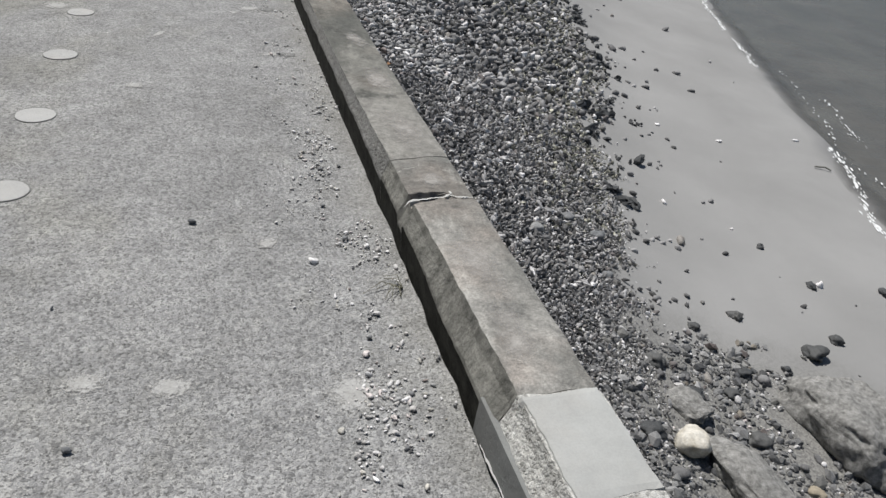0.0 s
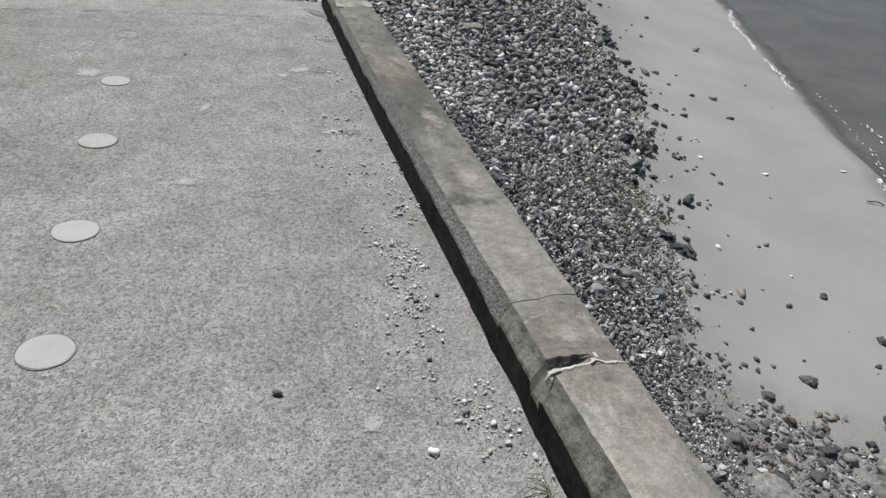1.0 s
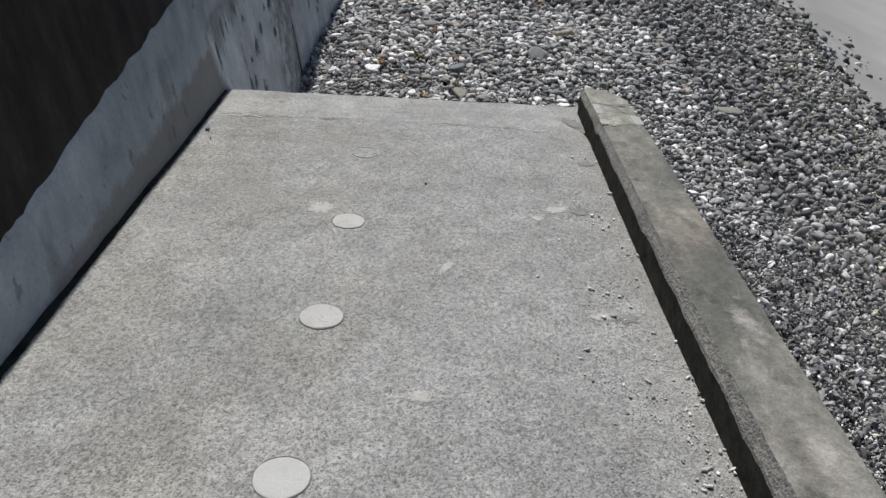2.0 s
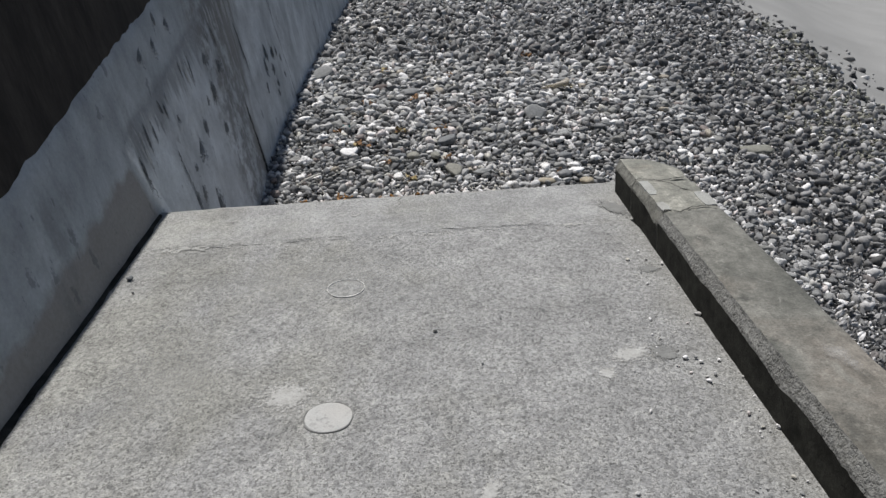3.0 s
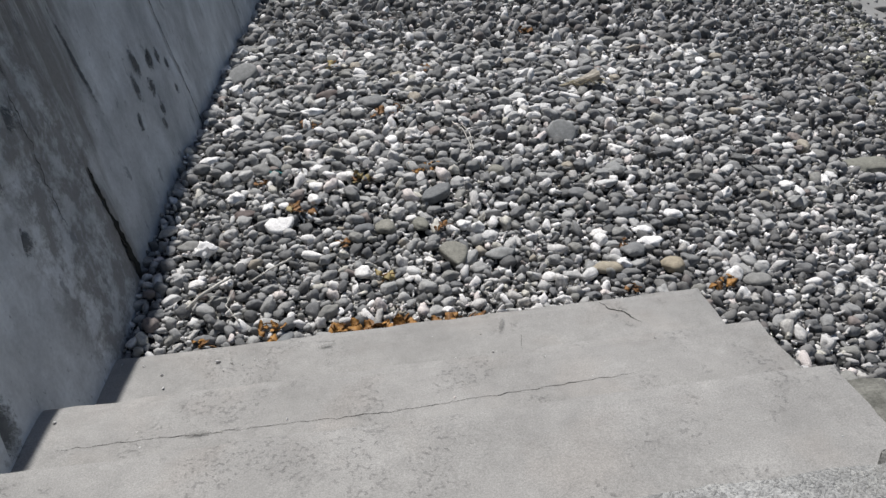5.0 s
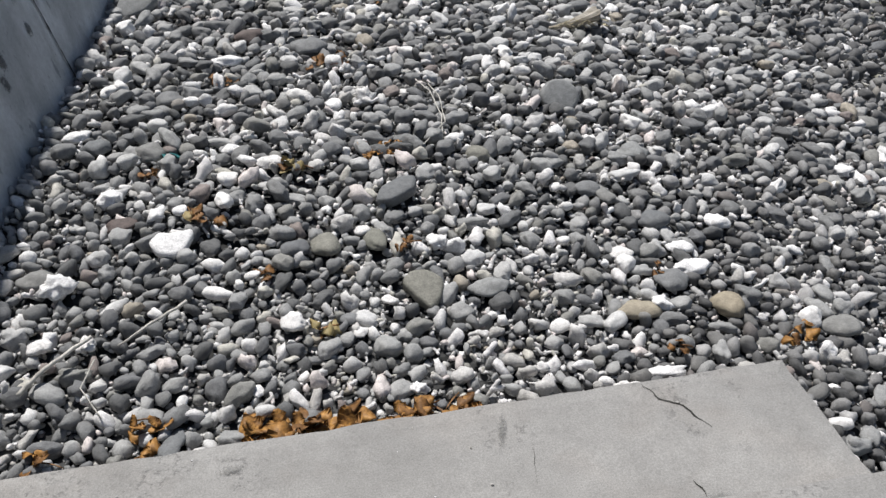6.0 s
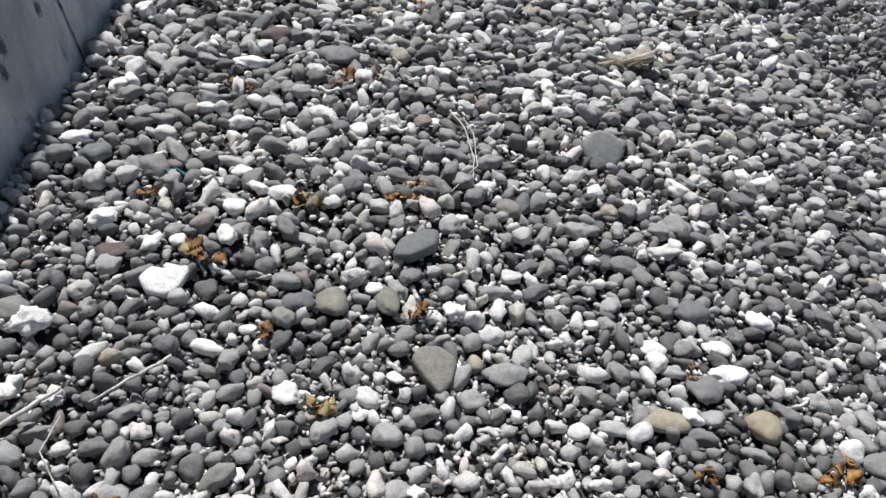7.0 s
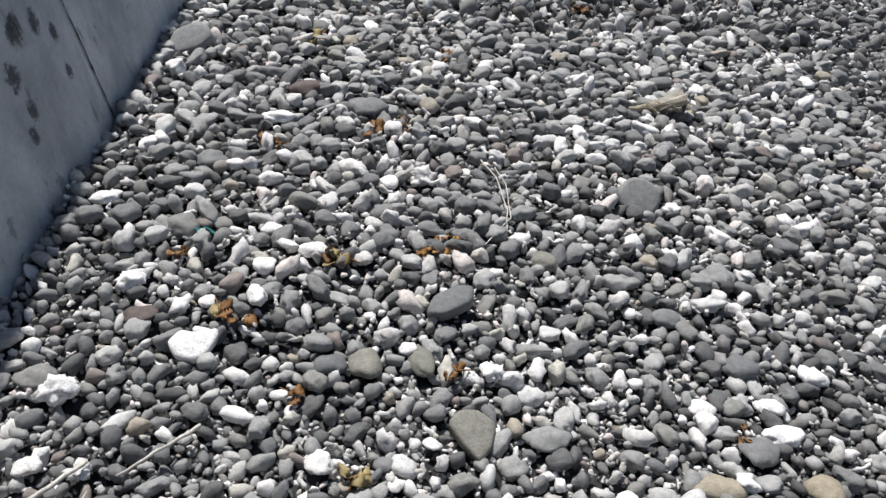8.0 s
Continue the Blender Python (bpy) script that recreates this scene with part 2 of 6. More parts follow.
    # pale bare edge where the lower plate begins
    lip = g.math("MULTIPLY", g.ramp(g.math("ABSOLUTE", g.math("SUBTRACT", g.math("ADD", rake, g.math("MULTIPLY", wob, 0.1)), 7.515)), (0.018, 0.75), (0.03, 0.0)), g.math("SUBTRACT", 1.0, above(g.math("ADD", z, wob), 0.34, 0.08)))
    c = g.mix(lip, c, (0.6, 0.6, 0.59))
    c = g.mix(1.0, c, g.ramp(g.noise(60, 5, 0.7), (0.3, (1.1, 1.12, 1.15)), (0.7, (1.37, 1.4, 1.435))), "MULTIPLY")
    h = g.math("ADD", g.noise(14, 5, 0.6), g.math("MULTIPLY", g.noise(120, 3), 0.2))
    return g.done(c, g.bump(h, 0.5, 0.01))


def stone(name, stops, rough=0.75, per_piece=True, bump=0.35, fine=170):
    """Beach stones; each piece takes its own tone from the ramp."""
    g = Mat(name, rough, 0.35)
    if per_piece:
        r = g.math("FRACT", g.math("ADD", g.node("ShaderNodeNewGeometry").outputs["Random Per Island"], g.node("ShaderNodeObjectInfo").outputs["Random"]))
    else:
        r = g.node("ShaderNodeObjectInfo").outputs["Random"]
    c = g.ramp(r, *stops, mode="CONSTANT")
    c = g.mix(1.0, c, g.ramp(g.noise(45, 4, 0.6), (0.3, 0.8), (0.7, 1.2)), "MULTIPLY")
    c = g.mix(1.0, c, g.ramp(g.noise(fine * 2, 3, 0.7), (0.3, 0.82), (0.7, 1.18)), "MULTIPLY")
    return g.done(c, g.bump(g.noise(fine, 4, 0.65), bump, 0.004))


GREYS = [(0.0, (0.125, 0.127, 0.127)), (0.10, (0.18, 0.182, 0.18)), (0.26, (0.235, 0.236, 0.231)), (0.44, (0.155, 0.158, 0.162)), (0.54, (0.275, 0.274, 0.265)), (0.70, (0.34, 0.336, 0.325)), (0.79, (0.215, 0.211, 0.19)),
         (0.86, (0.41, 0.405, 0.395)), (0.92, (0.225, 0.18, 0.16)), (0.942, (0.31, 0.265, 0.195)), (0.955, (0.53, 0.515, 0.495))]
GREYS = [(p, tuple(k * 1.8 * (0.5 * v + 0.5 * sum(c) / 3) ** 1.28 for k, v in zip((1.005, 1.0, 1.0), c))) for p, c in GREYS]
WHITES = [(0.0, (0.58, 0.565, 0.55)), (0.25, (0.72, 0.7, 0.69)), (0.42, (0.45, 0.435, 0.415)), (0.62, (0.66, 0.6, 0.575)), (0.74, (0.8, 0.785, 0.775)), (0.88, (0.52, 0.5, 0.45))]
M_AGG = aggregate("bare_aggregate_concrete", 0.91, 118.0, (0.998, 0.994, 0.98))
M_EDGE = aggregate("kerb_edge_aggregate", 0.62, 85)
M_AGG2 = aggregate("rough_aggregate_concrete", 1.5, 90)
M_STRIP = aggregate("worn_cement", 1.04, 122, (0.998, 0.995, 0.985), 0.3)
M_BLOCK = aggregate("broken_concrete", 0.95, 90)
M_STEP = mortar("trowelled_cement", (0.3, 0.292, 0.281), 0.13, 1.0)
M_PATCH = mortar("pale_cement_patch", (0.375, 0.378, 0.362), 0.08, 0.05)
M_FACEPATCH = mortar("grey_cement_patch", (0.2, 0.205, 0.198), 0.08, 0.3)
M_DISC = mortar("pale_cement_plug", (0.41, 0.407, 0.393), 0.08, 0.6)
M_KERB = kerb_top("kerb_concrete", 1.2)
M_KERB2 = kerb_top("dull_kerb_concrete", 0.75, (0.99, 1.0, 0.97), 5.1)
M_KERB3 = kerb_top("pale_olive_kerb_concrete", 1.4, (1.0, 1.0, 0.95))
M_CHIP = mortar("pale_mortar_chip", (0.33, 0.33, 0.31), 0.14, 0.8)
M_LIME = mortar("bright_broken_mortar", (0.52, 0.515, 0.49), 0.15, 0.6)
# algae stain, made blacker to carry the shade of the kerb face
M_DARK = plain("shaded_algae_concrete", (0.014, 0.0138, 0.012), (0.05, 0.049, 0.042), 14, 0.95, 0.5, 0.006, 160, 0.1)
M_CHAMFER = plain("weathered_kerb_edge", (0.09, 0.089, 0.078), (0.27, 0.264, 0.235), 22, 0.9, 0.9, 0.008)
M_WALL = wall_render()
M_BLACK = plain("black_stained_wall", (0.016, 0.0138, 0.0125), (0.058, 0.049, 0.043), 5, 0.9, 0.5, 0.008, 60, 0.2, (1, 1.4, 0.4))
M_PEBBLE = stone("basalt_pebbles", GREYS, 0.8, True, 0.6, 130)
M_SLOPE = stone("dark_basalt_pebbles", [(p, tuple(t * 1.02 * (0.6 * sum(c) / 3 + 0.4 * v) ** 1.24 for t, v in zip((1.015, 1.0, 0.995), c))) for p, c in GREYS])
# dark gravel by the rocks; also under-layer pebbles with gap shade in the colour
M_GRAVEL_GAP = stone("gravel_and_gap_shade", [(p, tuple(0.6 * v for v in c)) for p, c in GREYS])
M_ALGAE = stone("algae_stained_pebbles", [(p, tuple(t * 0.86 * (0.6 * sum(c) / 3 + 0.4 * v) ** 1.1 for t, v in zip((1.02, 1.0, 0.82), c))) for p, c in GREYS])
M_CORAL = stone("bleached_coral", WHITES, 0.85, True, 0.9, 110)
M_CRACK = plain("crack_shade", (0.02, 0.019, 0.017), (0.05, 0.048, 0.042), 40)
M_DAMP = mortar("dark_cement_fill", (0.2, 0.2, 0.193), 0.1)
M_BANK = plain("bank_earth", (0.08, 0.07, 0.05), (0.2, 0.18, 0.13), 3)
M_LEAF = plain("dry_brown_seaweed", (0.07, 0.032, 0.014), (0.3, 0.15, 0.05), 60, 0.6, 0.4, 0.003)
M_STRAW = plain("dry_straw", (0.32, 0.27, 0.17), (0.62, 0.55, 0.4), 40, 0.8)
M_STICK = plain("bleached_driftwood", (0.4, 0.38, 0.34), (0.72, 0.69, 0.63), 30, 0.85, 0.4, 0.003, 120, 0.3, (1, 0.3, 1))
M_HUSK = plain("weathered_husk", (0.24, 0.205, 0.16), (0.6, 0.555, 0.485), 30, 0.85, 0.6, 0.004, 140, 0.3, (0.3, 1.5, 1.5))
M_TEAL = plain("teal_rope", (0.01, 0.09, 0.1), (0.03, 0.2, 0.2), 80, 0.7)
M_FOAM = plain("sea_foam", (0.6, 0.61, 0.6), (0.85, 0.86, 0.86), 50, 0.7)


def beach_ground():
    """Grey sand, darker and glossier towards the water; higher up grit, near black to paint shade between the pebbles.
    """
    g = Mat("grey_sand", 0.8, 0.35)
    parts = g.node("ShaderNodeSeparateXYZ")
    g.put(g.pos, parts.inputs[0])
    u = g.math("SUBTRACT", g.math("MULTIPLY", parts.outputs[0], 0.93), g.math("MULTIPLY", parts.outputs[1], 0.37))
    u = g.math("ADD", u, g.math("MULTIPLY", g.math("SUBTRACT", g.noise(1.1, 5, 0.6), 0.5), 0.7))
    reach = g.ramp(g.math("MULTIPLY", g.math("SUBTRACT", parts.outputs[1], 2.0), 0.05), *[((a - 2) / 20, (b + 2) / 4) for a, b in zip(EDGE_Y, EDGE_U)])
    inner = g.math("SUBTRACT", u, g.math("SUBTRACT", g.math("MULTIPLY", reach, 4.0), 2.0))
    sand = g.ramp(g.noise(0.7, 5, 0.55), (0.3, (0.25, 0.246, 0.237)), (0.7, (0.306, 0.301, 0.291)))
    sand = g.mix(1.0, sand, g.ramp(g.noise(420, 3, 0.7), (0.3, 0.86), (0.7, 1.12)), "MULTIPLY")
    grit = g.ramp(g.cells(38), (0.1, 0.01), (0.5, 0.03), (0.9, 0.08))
    f = g.node("ShaderNodeMapRange")
    g.put(inner, f.inputs[0])
    f.inputs[1].default_value, f.inputs[2].default_value = -0.3, -0.12
    wet = g.node("ShaderNodeMapRange")
    g.put(u, wet.inputs[0])
    wet.inputs[1].default_value, wet.inputs[2].default_value = 4.8, 5.3
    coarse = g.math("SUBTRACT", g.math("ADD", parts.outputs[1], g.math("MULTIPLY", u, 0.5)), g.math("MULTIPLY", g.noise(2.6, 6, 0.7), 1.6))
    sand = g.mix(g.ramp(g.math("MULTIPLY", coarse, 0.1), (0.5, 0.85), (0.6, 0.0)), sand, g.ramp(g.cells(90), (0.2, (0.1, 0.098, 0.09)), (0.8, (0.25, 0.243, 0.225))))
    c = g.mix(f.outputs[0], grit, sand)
    c = g.mix(wet.outputs[0], c, g.mix(1.0, c, (0.5, 0.5, 0.5), "MULTIPLY"))
    r = g.math("SUBTRACT", 0.85, g.math("MULTIPLY", wet.outputs[0], 0.62))
    h = g.math("ADD", g.noise(9, 5, 0.55), g.math("MULTIPLY", g.noise(150, 3), 0.15))
    return g.done(c, g.bump(h, 0.3, 0.012), r)


def sea_water():
    """Grey water, clear where it thins out over the sand."""
    g = Mat("shallow_sea", 0.24, 0.24)
    c = g.ramp(g.noise(0.9, 5, 0.6), (0.3, (0.092, 0.088, 0.078)), (0.7, (0.132, 0.126, 0.11)))
    parts = g.node("ShaderNodeSeparateXYZ")
    g.put(g.pos, parts.inputs[0])
    u = g.math("SUBTRACT", g.math("MULTIPLY", parts.outputs[0], 0.93), g.math("MULTIPLY", parts.outputs[1], 0.37))
    u = g.math("ADD", u, g.math("MULTIPLY", g.math("SUBTRACT", g.noise(1.4, 5, 0.6), 0.5), 0.6))
    g.put(g.ramp(g.math("MULTIPLY", g.math("SUBTRACT", u, 4.85), 1.0), (0.0, 0.0), (0.45, 0.95)), g.b.inputs["Alpha"])
    h = g.math("ADD", g.noise(2.4, 4, 0.55), g.math("MULTIPLY", g.noise(14, 4, 0.6), 0.3))
    return g.done(c, g.bump(h, 0.4, 0.05))


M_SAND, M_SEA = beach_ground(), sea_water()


# ---- building helpers ----
def nz(x, y, z=0.0, s=1.0):
    return noise.noise(Vector((x * s, y * s, z * s)))


def part(name, bm, material, parent=None, label="", smooth=False):
    mesh = bpy.data.meshes.new(name)
    bmesh.ops.recalc_face_normals(bm, faces=bm.faces)
    bm.to_mesh(mesh)
    bm.free()
    mesh.materials.append(material)
    if smooth:
        mesh.polygons.foreach_set("use_smooth", [True] * len(mesh.polygons))
    ob = new(name, mesh)
    ob.parent = parent
    return tagged(ob, label)


def raw(name, verts, faces, material, smooth=True):
    """A mesh of triangles from arrays."""
    mesh = bpy.data.meshes.new(name)
    n = len(faces)
    mesh.vertices.add(len(verts))
    mesh.vertices.foreach_set("co", np.asarray(verts, np.float32).ravel())
    mesh.loops.add(n * 3)
    mesh.loops.foreach_set("vertex_index", np.asarray(faces, np.int32).ravel())
    mesh.polygons.add(n)
    mesh.polygons.foreach_set("loop_start", np.arange(0, n * 3, 3, dtype=np.int32))
    mesh.polygons.foreach_set("use_smooth", np.full(n, smooth))
    mesh.update(calc_edges=True)
    mesh.materials.append(material)
    return mesh


def spaced(a, b, step):
    n = max(1, round((b - a) / step))
    return [a + (b - a) * i / n for i in range(n + 1)]


def rough_slab(x0, x1, y0, y1, z0, z1, step=0.05, rag=0.006, lump=0.003, seed=0.0, ends=None, worn=0.008):
    """A slab whose rims wander and whose top rolls a little; the top rim is rounded off. ends(x) moves the y of the two ends."""
    bm = bmesh.new()
    xs, ys = spaced(x0, x1, step), spaced(y0, y1, step)
    top = []
    for i, x in enumerate(xs):
        col = []
        for j, y in enumerate(ys):
            px, py = x, y
            if i in (0, len(xs) - 1):
                px += rag * nz(seed, y * 9, 1.3) + rag * 0.6 * nz(seed + 4, y * 37)
            if j in (0, len(ys) - 1):
                py += rag * nz(x * 9, seed, 2.7) + rag * 0.6 * nz(x * 37, seed + 7)
                if ends:
                    py += ends(x, j > 0)
            edge = i in (0, len(xs) - 1) or j in (0, len(ys) - 1)
            pz = z1 + lump * nz(x, y, seed, 4.0) - (worn * (0.6 + 0.8 * abs(nz(x * 11, y * 11, seed))) if edge else 0)
            col.append(bm.verts.new((px, py, pz)))
        top.append(col)
    for i in range(len(xs) - 1):
        for j in range(len(ys) - 1):
            bm.faces.new((top[i][j], top[i + 1][j], top[i + 1][j + 1], top[i][j + 1]))
    ring = [top[i][0] for i in range(len(xs))] + [top[-1][j] for j in range(1, len(ys))] + [top[i][-1] for i in range(len(xs) - 2, -1, -1)] + [top[0][j] for j in range(len(ys) - 2, 0, -1)]
    cx, cy = (x0 + x1) / 2, (y0 + y1) / 2
    mid = [bm.verts.new((v.co.x + (0.006 if v.co.x > cx else -0.006) * (abs(v.co.x - cx) > (x1 - x0) / 2 - 0.03), v.co.y + (0.006 if v.co.y > cy else -0.006) * (abs(v.co.y - cy) > (y1 - y0) / 2 - 0.03), v.co.z - 0.014)) for v in ring]
    low = [bm.verts.new((v.co.x, v.co.y, z0)) for v in mid]
    n = len(ring)
    for a, b in ((ring, mid), (mid, low)):
        for k in range(n):
            bm.faces.new((a[k], b[k], b[(k + 1) % n], a[(k + 1) % n]))
    bm.faces.new(low)
    return bm


def ribbon(points, width, seed=0.0, jag=0.006):
    """A thin jagged strip along points, for a crack."""
    bm = bmesh.new()
    pts = []
    for a, b in zip(points[:-1], points[1:]):
        a, b = Vector(a), Vector(b)
        n = max(2, int((b - a).length / 0.012))
        pts += [a.lerp(b, k / n) for k in range(n)]
    pts.append(Vector(points[-1]))
    row = []
    for k, p in enumerate(pts):
        d = (pts[min(k + 1, len(pts) - 1)] - pts[max(k - 1, 0)]).normalized()
        s = Vector((-d.y, d.x, 0)) if abs(d.z) < 0.7 else Vector((0, 1, 0))
        q = p + s * (jag * nz(k * 0.31, seed) + jag * 0.5 * nz(k * 0.9, seed + 3))
        w = width * (0.35 + 0.65 * abs(nz(k * 0.23, seed + 9)) * 2) * min(1, 0.25 + min(k, len(pts) - 1 - k) * 0.2)
        row.append((bm.verts.new(q - s * w / 2), bm.verts.new(q + s * w / 2)))
    for a, b in zip(row[:-1], row[1:]):
        bm.faces.new((a[0], b[0], b[1], a[1]))
    return bm


def drape(bm, z1, lump, seed):
    """Lay a strip on the rolling top of a slab."""
    for v in bm.verts:
        v.co.z = z1 + lump * nz(v.co.x, v.co.y, seed, 4.0) + 0.0011
    return bm


def lump_mesh(name, seed, level=2, rough=0.18, facet=0.0, flat=1.0):
    """A rounded stone of unit radius."""
    bm = bmesh.new()
    bmesh.ops.create_icosphere(bm, subdivisions=level, radius=1.0)
    for v in bm.verts:
        p = v.co.copy()
        r = 1 + rough * nz(p.x + seed * 7.1, p.y, p.z, 0.9) + rough * 0.5 * nz(p.x, p.y + seed * 3.3, p.z, 2.1)
        if facet:
            r += facet * nz(p.x * 3.1 + seed, p.y * 3.1, p.z * 3.1) + facet * 0.6 * nz(p.x * 6.5 + seed, p.y * 6.5, p.z * 6.5)
        v.co = p * r
        if flat < 1 and v.co.z > flat:
            v.co.z = flat + (v.co.z - flat) * 0.12
    return bm


# the slope of the beach: u grows towards the sea
BEACH_U = [-60, -12, -5, -4, -3, -2.3, -1.8, -0.7, 0.3, 1.0, 2.0, 3.0, 5.0, 8.0, 14.0, 60.0]
BEACH_Z = [-0.2, -0.3, -0.35, -0.46, -0.53, -0.60, -0.67, -1.12, -1.52, -1.88, -2.26, -2.4, -2.6, -2.9, -3.6, -6.0]


def beach_z(x, y):
    u = 0.93 * np.asarray(x, float) - 0.37 * np.asarray(y, float)
    z = (np.interp(u - 0.25, BEACH_U, BEACH_Z) + np.interp(u, BEACH_U, BEACH_Z) + np.interp(u + 0.25, BEACH_U, BEACH_Z)) / 3
    near = np.exp(-((np.asarray(y, float) - 9.25) / 0.75) ** 2)
    z = z + 0.009 * np.sin(np.asarray(x) * 1.7 + np.asarray(y) * 0.6) * np.sin(np.asarray(y) * 1.1 - np.asarray(x) * 0.4) * np.clip(u - 0.8, 0, 1) * (np.abs(u) < 20)
    return z - near * np.clip((-1.2 - u) * 0.1, 0, 0.115) - np.exp(-((np.asarray(y, float) - 8.7) / 0.42) ** 2) * np.clip((-1.8 - u) * 0.08, 0, 0.12)


# ---- ground, sea ----
gx = np.concatenate([np.linspace(-300, -8, 8), np.linspace(-6, -1, 8), np.arange(-0.9, 12, 0.12), np.linspace(12.5, 40, 14), np.linspace(60, 1500, 10)])
gy = np.concatenate([np.linspace(-1500, -20, 10), np.linspace(-15, 1, 10), np.arange(1.3, 22, 0.12), np.linspace(23, 60, 18), np.linspace(90, 1500, 10)])
GX, GY = np.meshgrid(gx, gy, indexing="ij")
GZ = beach_z(GX, GY)
idx = np.arange(GX.size).reshape(GX.shape)
quad = np.stack([idx[:-1, :-1], idx[1:, :-1], idx[1:, 1:], idx[:-1, 1:]], -1).reshape(-1, 4)
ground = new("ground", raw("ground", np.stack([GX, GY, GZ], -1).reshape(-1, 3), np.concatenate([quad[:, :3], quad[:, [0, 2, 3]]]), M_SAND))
tagged(ground, "smooth grey beach sand sloping down to the water", "beach", kind="structure")

SEA = -2.6
wx = np.concatenate([np.arange(5, 18, 0.15), np.linspace(19, 60, 20), np.linspace(90, 1500, 8)])
wy = np.concatenate([np.linspace(-1500, -20, 8), np.linspace(-15, 1.5, 10), np.arange(2, 24, 0.15), np.linspace(25, 70, 20), np.linspace(90, 1500, 8)])
WX, WY = np.meshgrid(wx, wy, indexing="ij")
WU = 0.93 * WX - 0.37 * WY
WZ = SEA + (0.012 * np.sin(WU * 3.1 + 0.6 * np.sin(WY * 0.7)) + 0.008 * np.sin(WU * 6.3 + WY * 1.7)) * (np.abs(WY) < 60)
idx = np.arange(WX.size).reshape(WX.shape)
quad = np.stack([idx[:-1, :-1], idx[1:, :-1], idx[1:, 1:], idx[:-1, 1:]], -1).reshape(-1, 4)
sea = new("water", raw("water", np.stack([WX, WY, WZ], -1).reshape(-1, 3), np.concatenate([quad[:, :3], quad[:, [0, 2, 3]]]), M_SEA))
tagged(sea, "calm grey shallow sea lapping at the sand", "sea", kind="structure")

# ---- the landing ----
landing = new("floor")
tagged(landing, "grey concrete landing with bare gravel, ending in steps to the beach", "landing", kind="structure")
part("base", rough_slab(-0.9, 1.32, -6, 7.47, -1.2, -0.03, 0.3), M_STRIP, landing)
part("slab", rough_slab(-0.86, 1.296, -6, 7.046, -0.2, 0.0, 0.05, 0.010, 0.0012, 3.0, worn=0.004), M_AGG, landing)
part("edge_strip", rough_slab(-0.86, 1.335, 7.048, 7.49, -0.195, 0.0, 0.025, 0.006, 0.003, 5.0, worn=0.006), M_STRIP, landing, "smoother worn cement strip along the edge")

# ---- steps ----
stairs = new("stairs")
tagged(stairs, "trowelled cement steps running down into the pebbles", "steps", kind="structure")
for y0, y1, z, x1 in ((7.40, 8.0, -0.19, 1.5), (7.9, 8.48, -0.38, 1.56), (8.3, 9.0, -0.58, 1.6)):
    part("step", rough_slab(-0.84, x1, y0, y1, z - 0.5, z, 0.04, 0.006, 0.004, z * 10, worn=0.007), M_STEP, stairs)

# ---- kerb ----
kerb = new("kerb")
tagged(kerb, "low cracked concrete kerb with a stained top along the landing", "kerb", kind="structure")
part("kerb_wall", rough_slab(1.318, 1.54, -6, 7.24, -3.2, 0.06, 0.06, 0.004, 0.002, 8.0), M_DARK, kerb, "stained, shade-darkened retaining wall under the kerb")


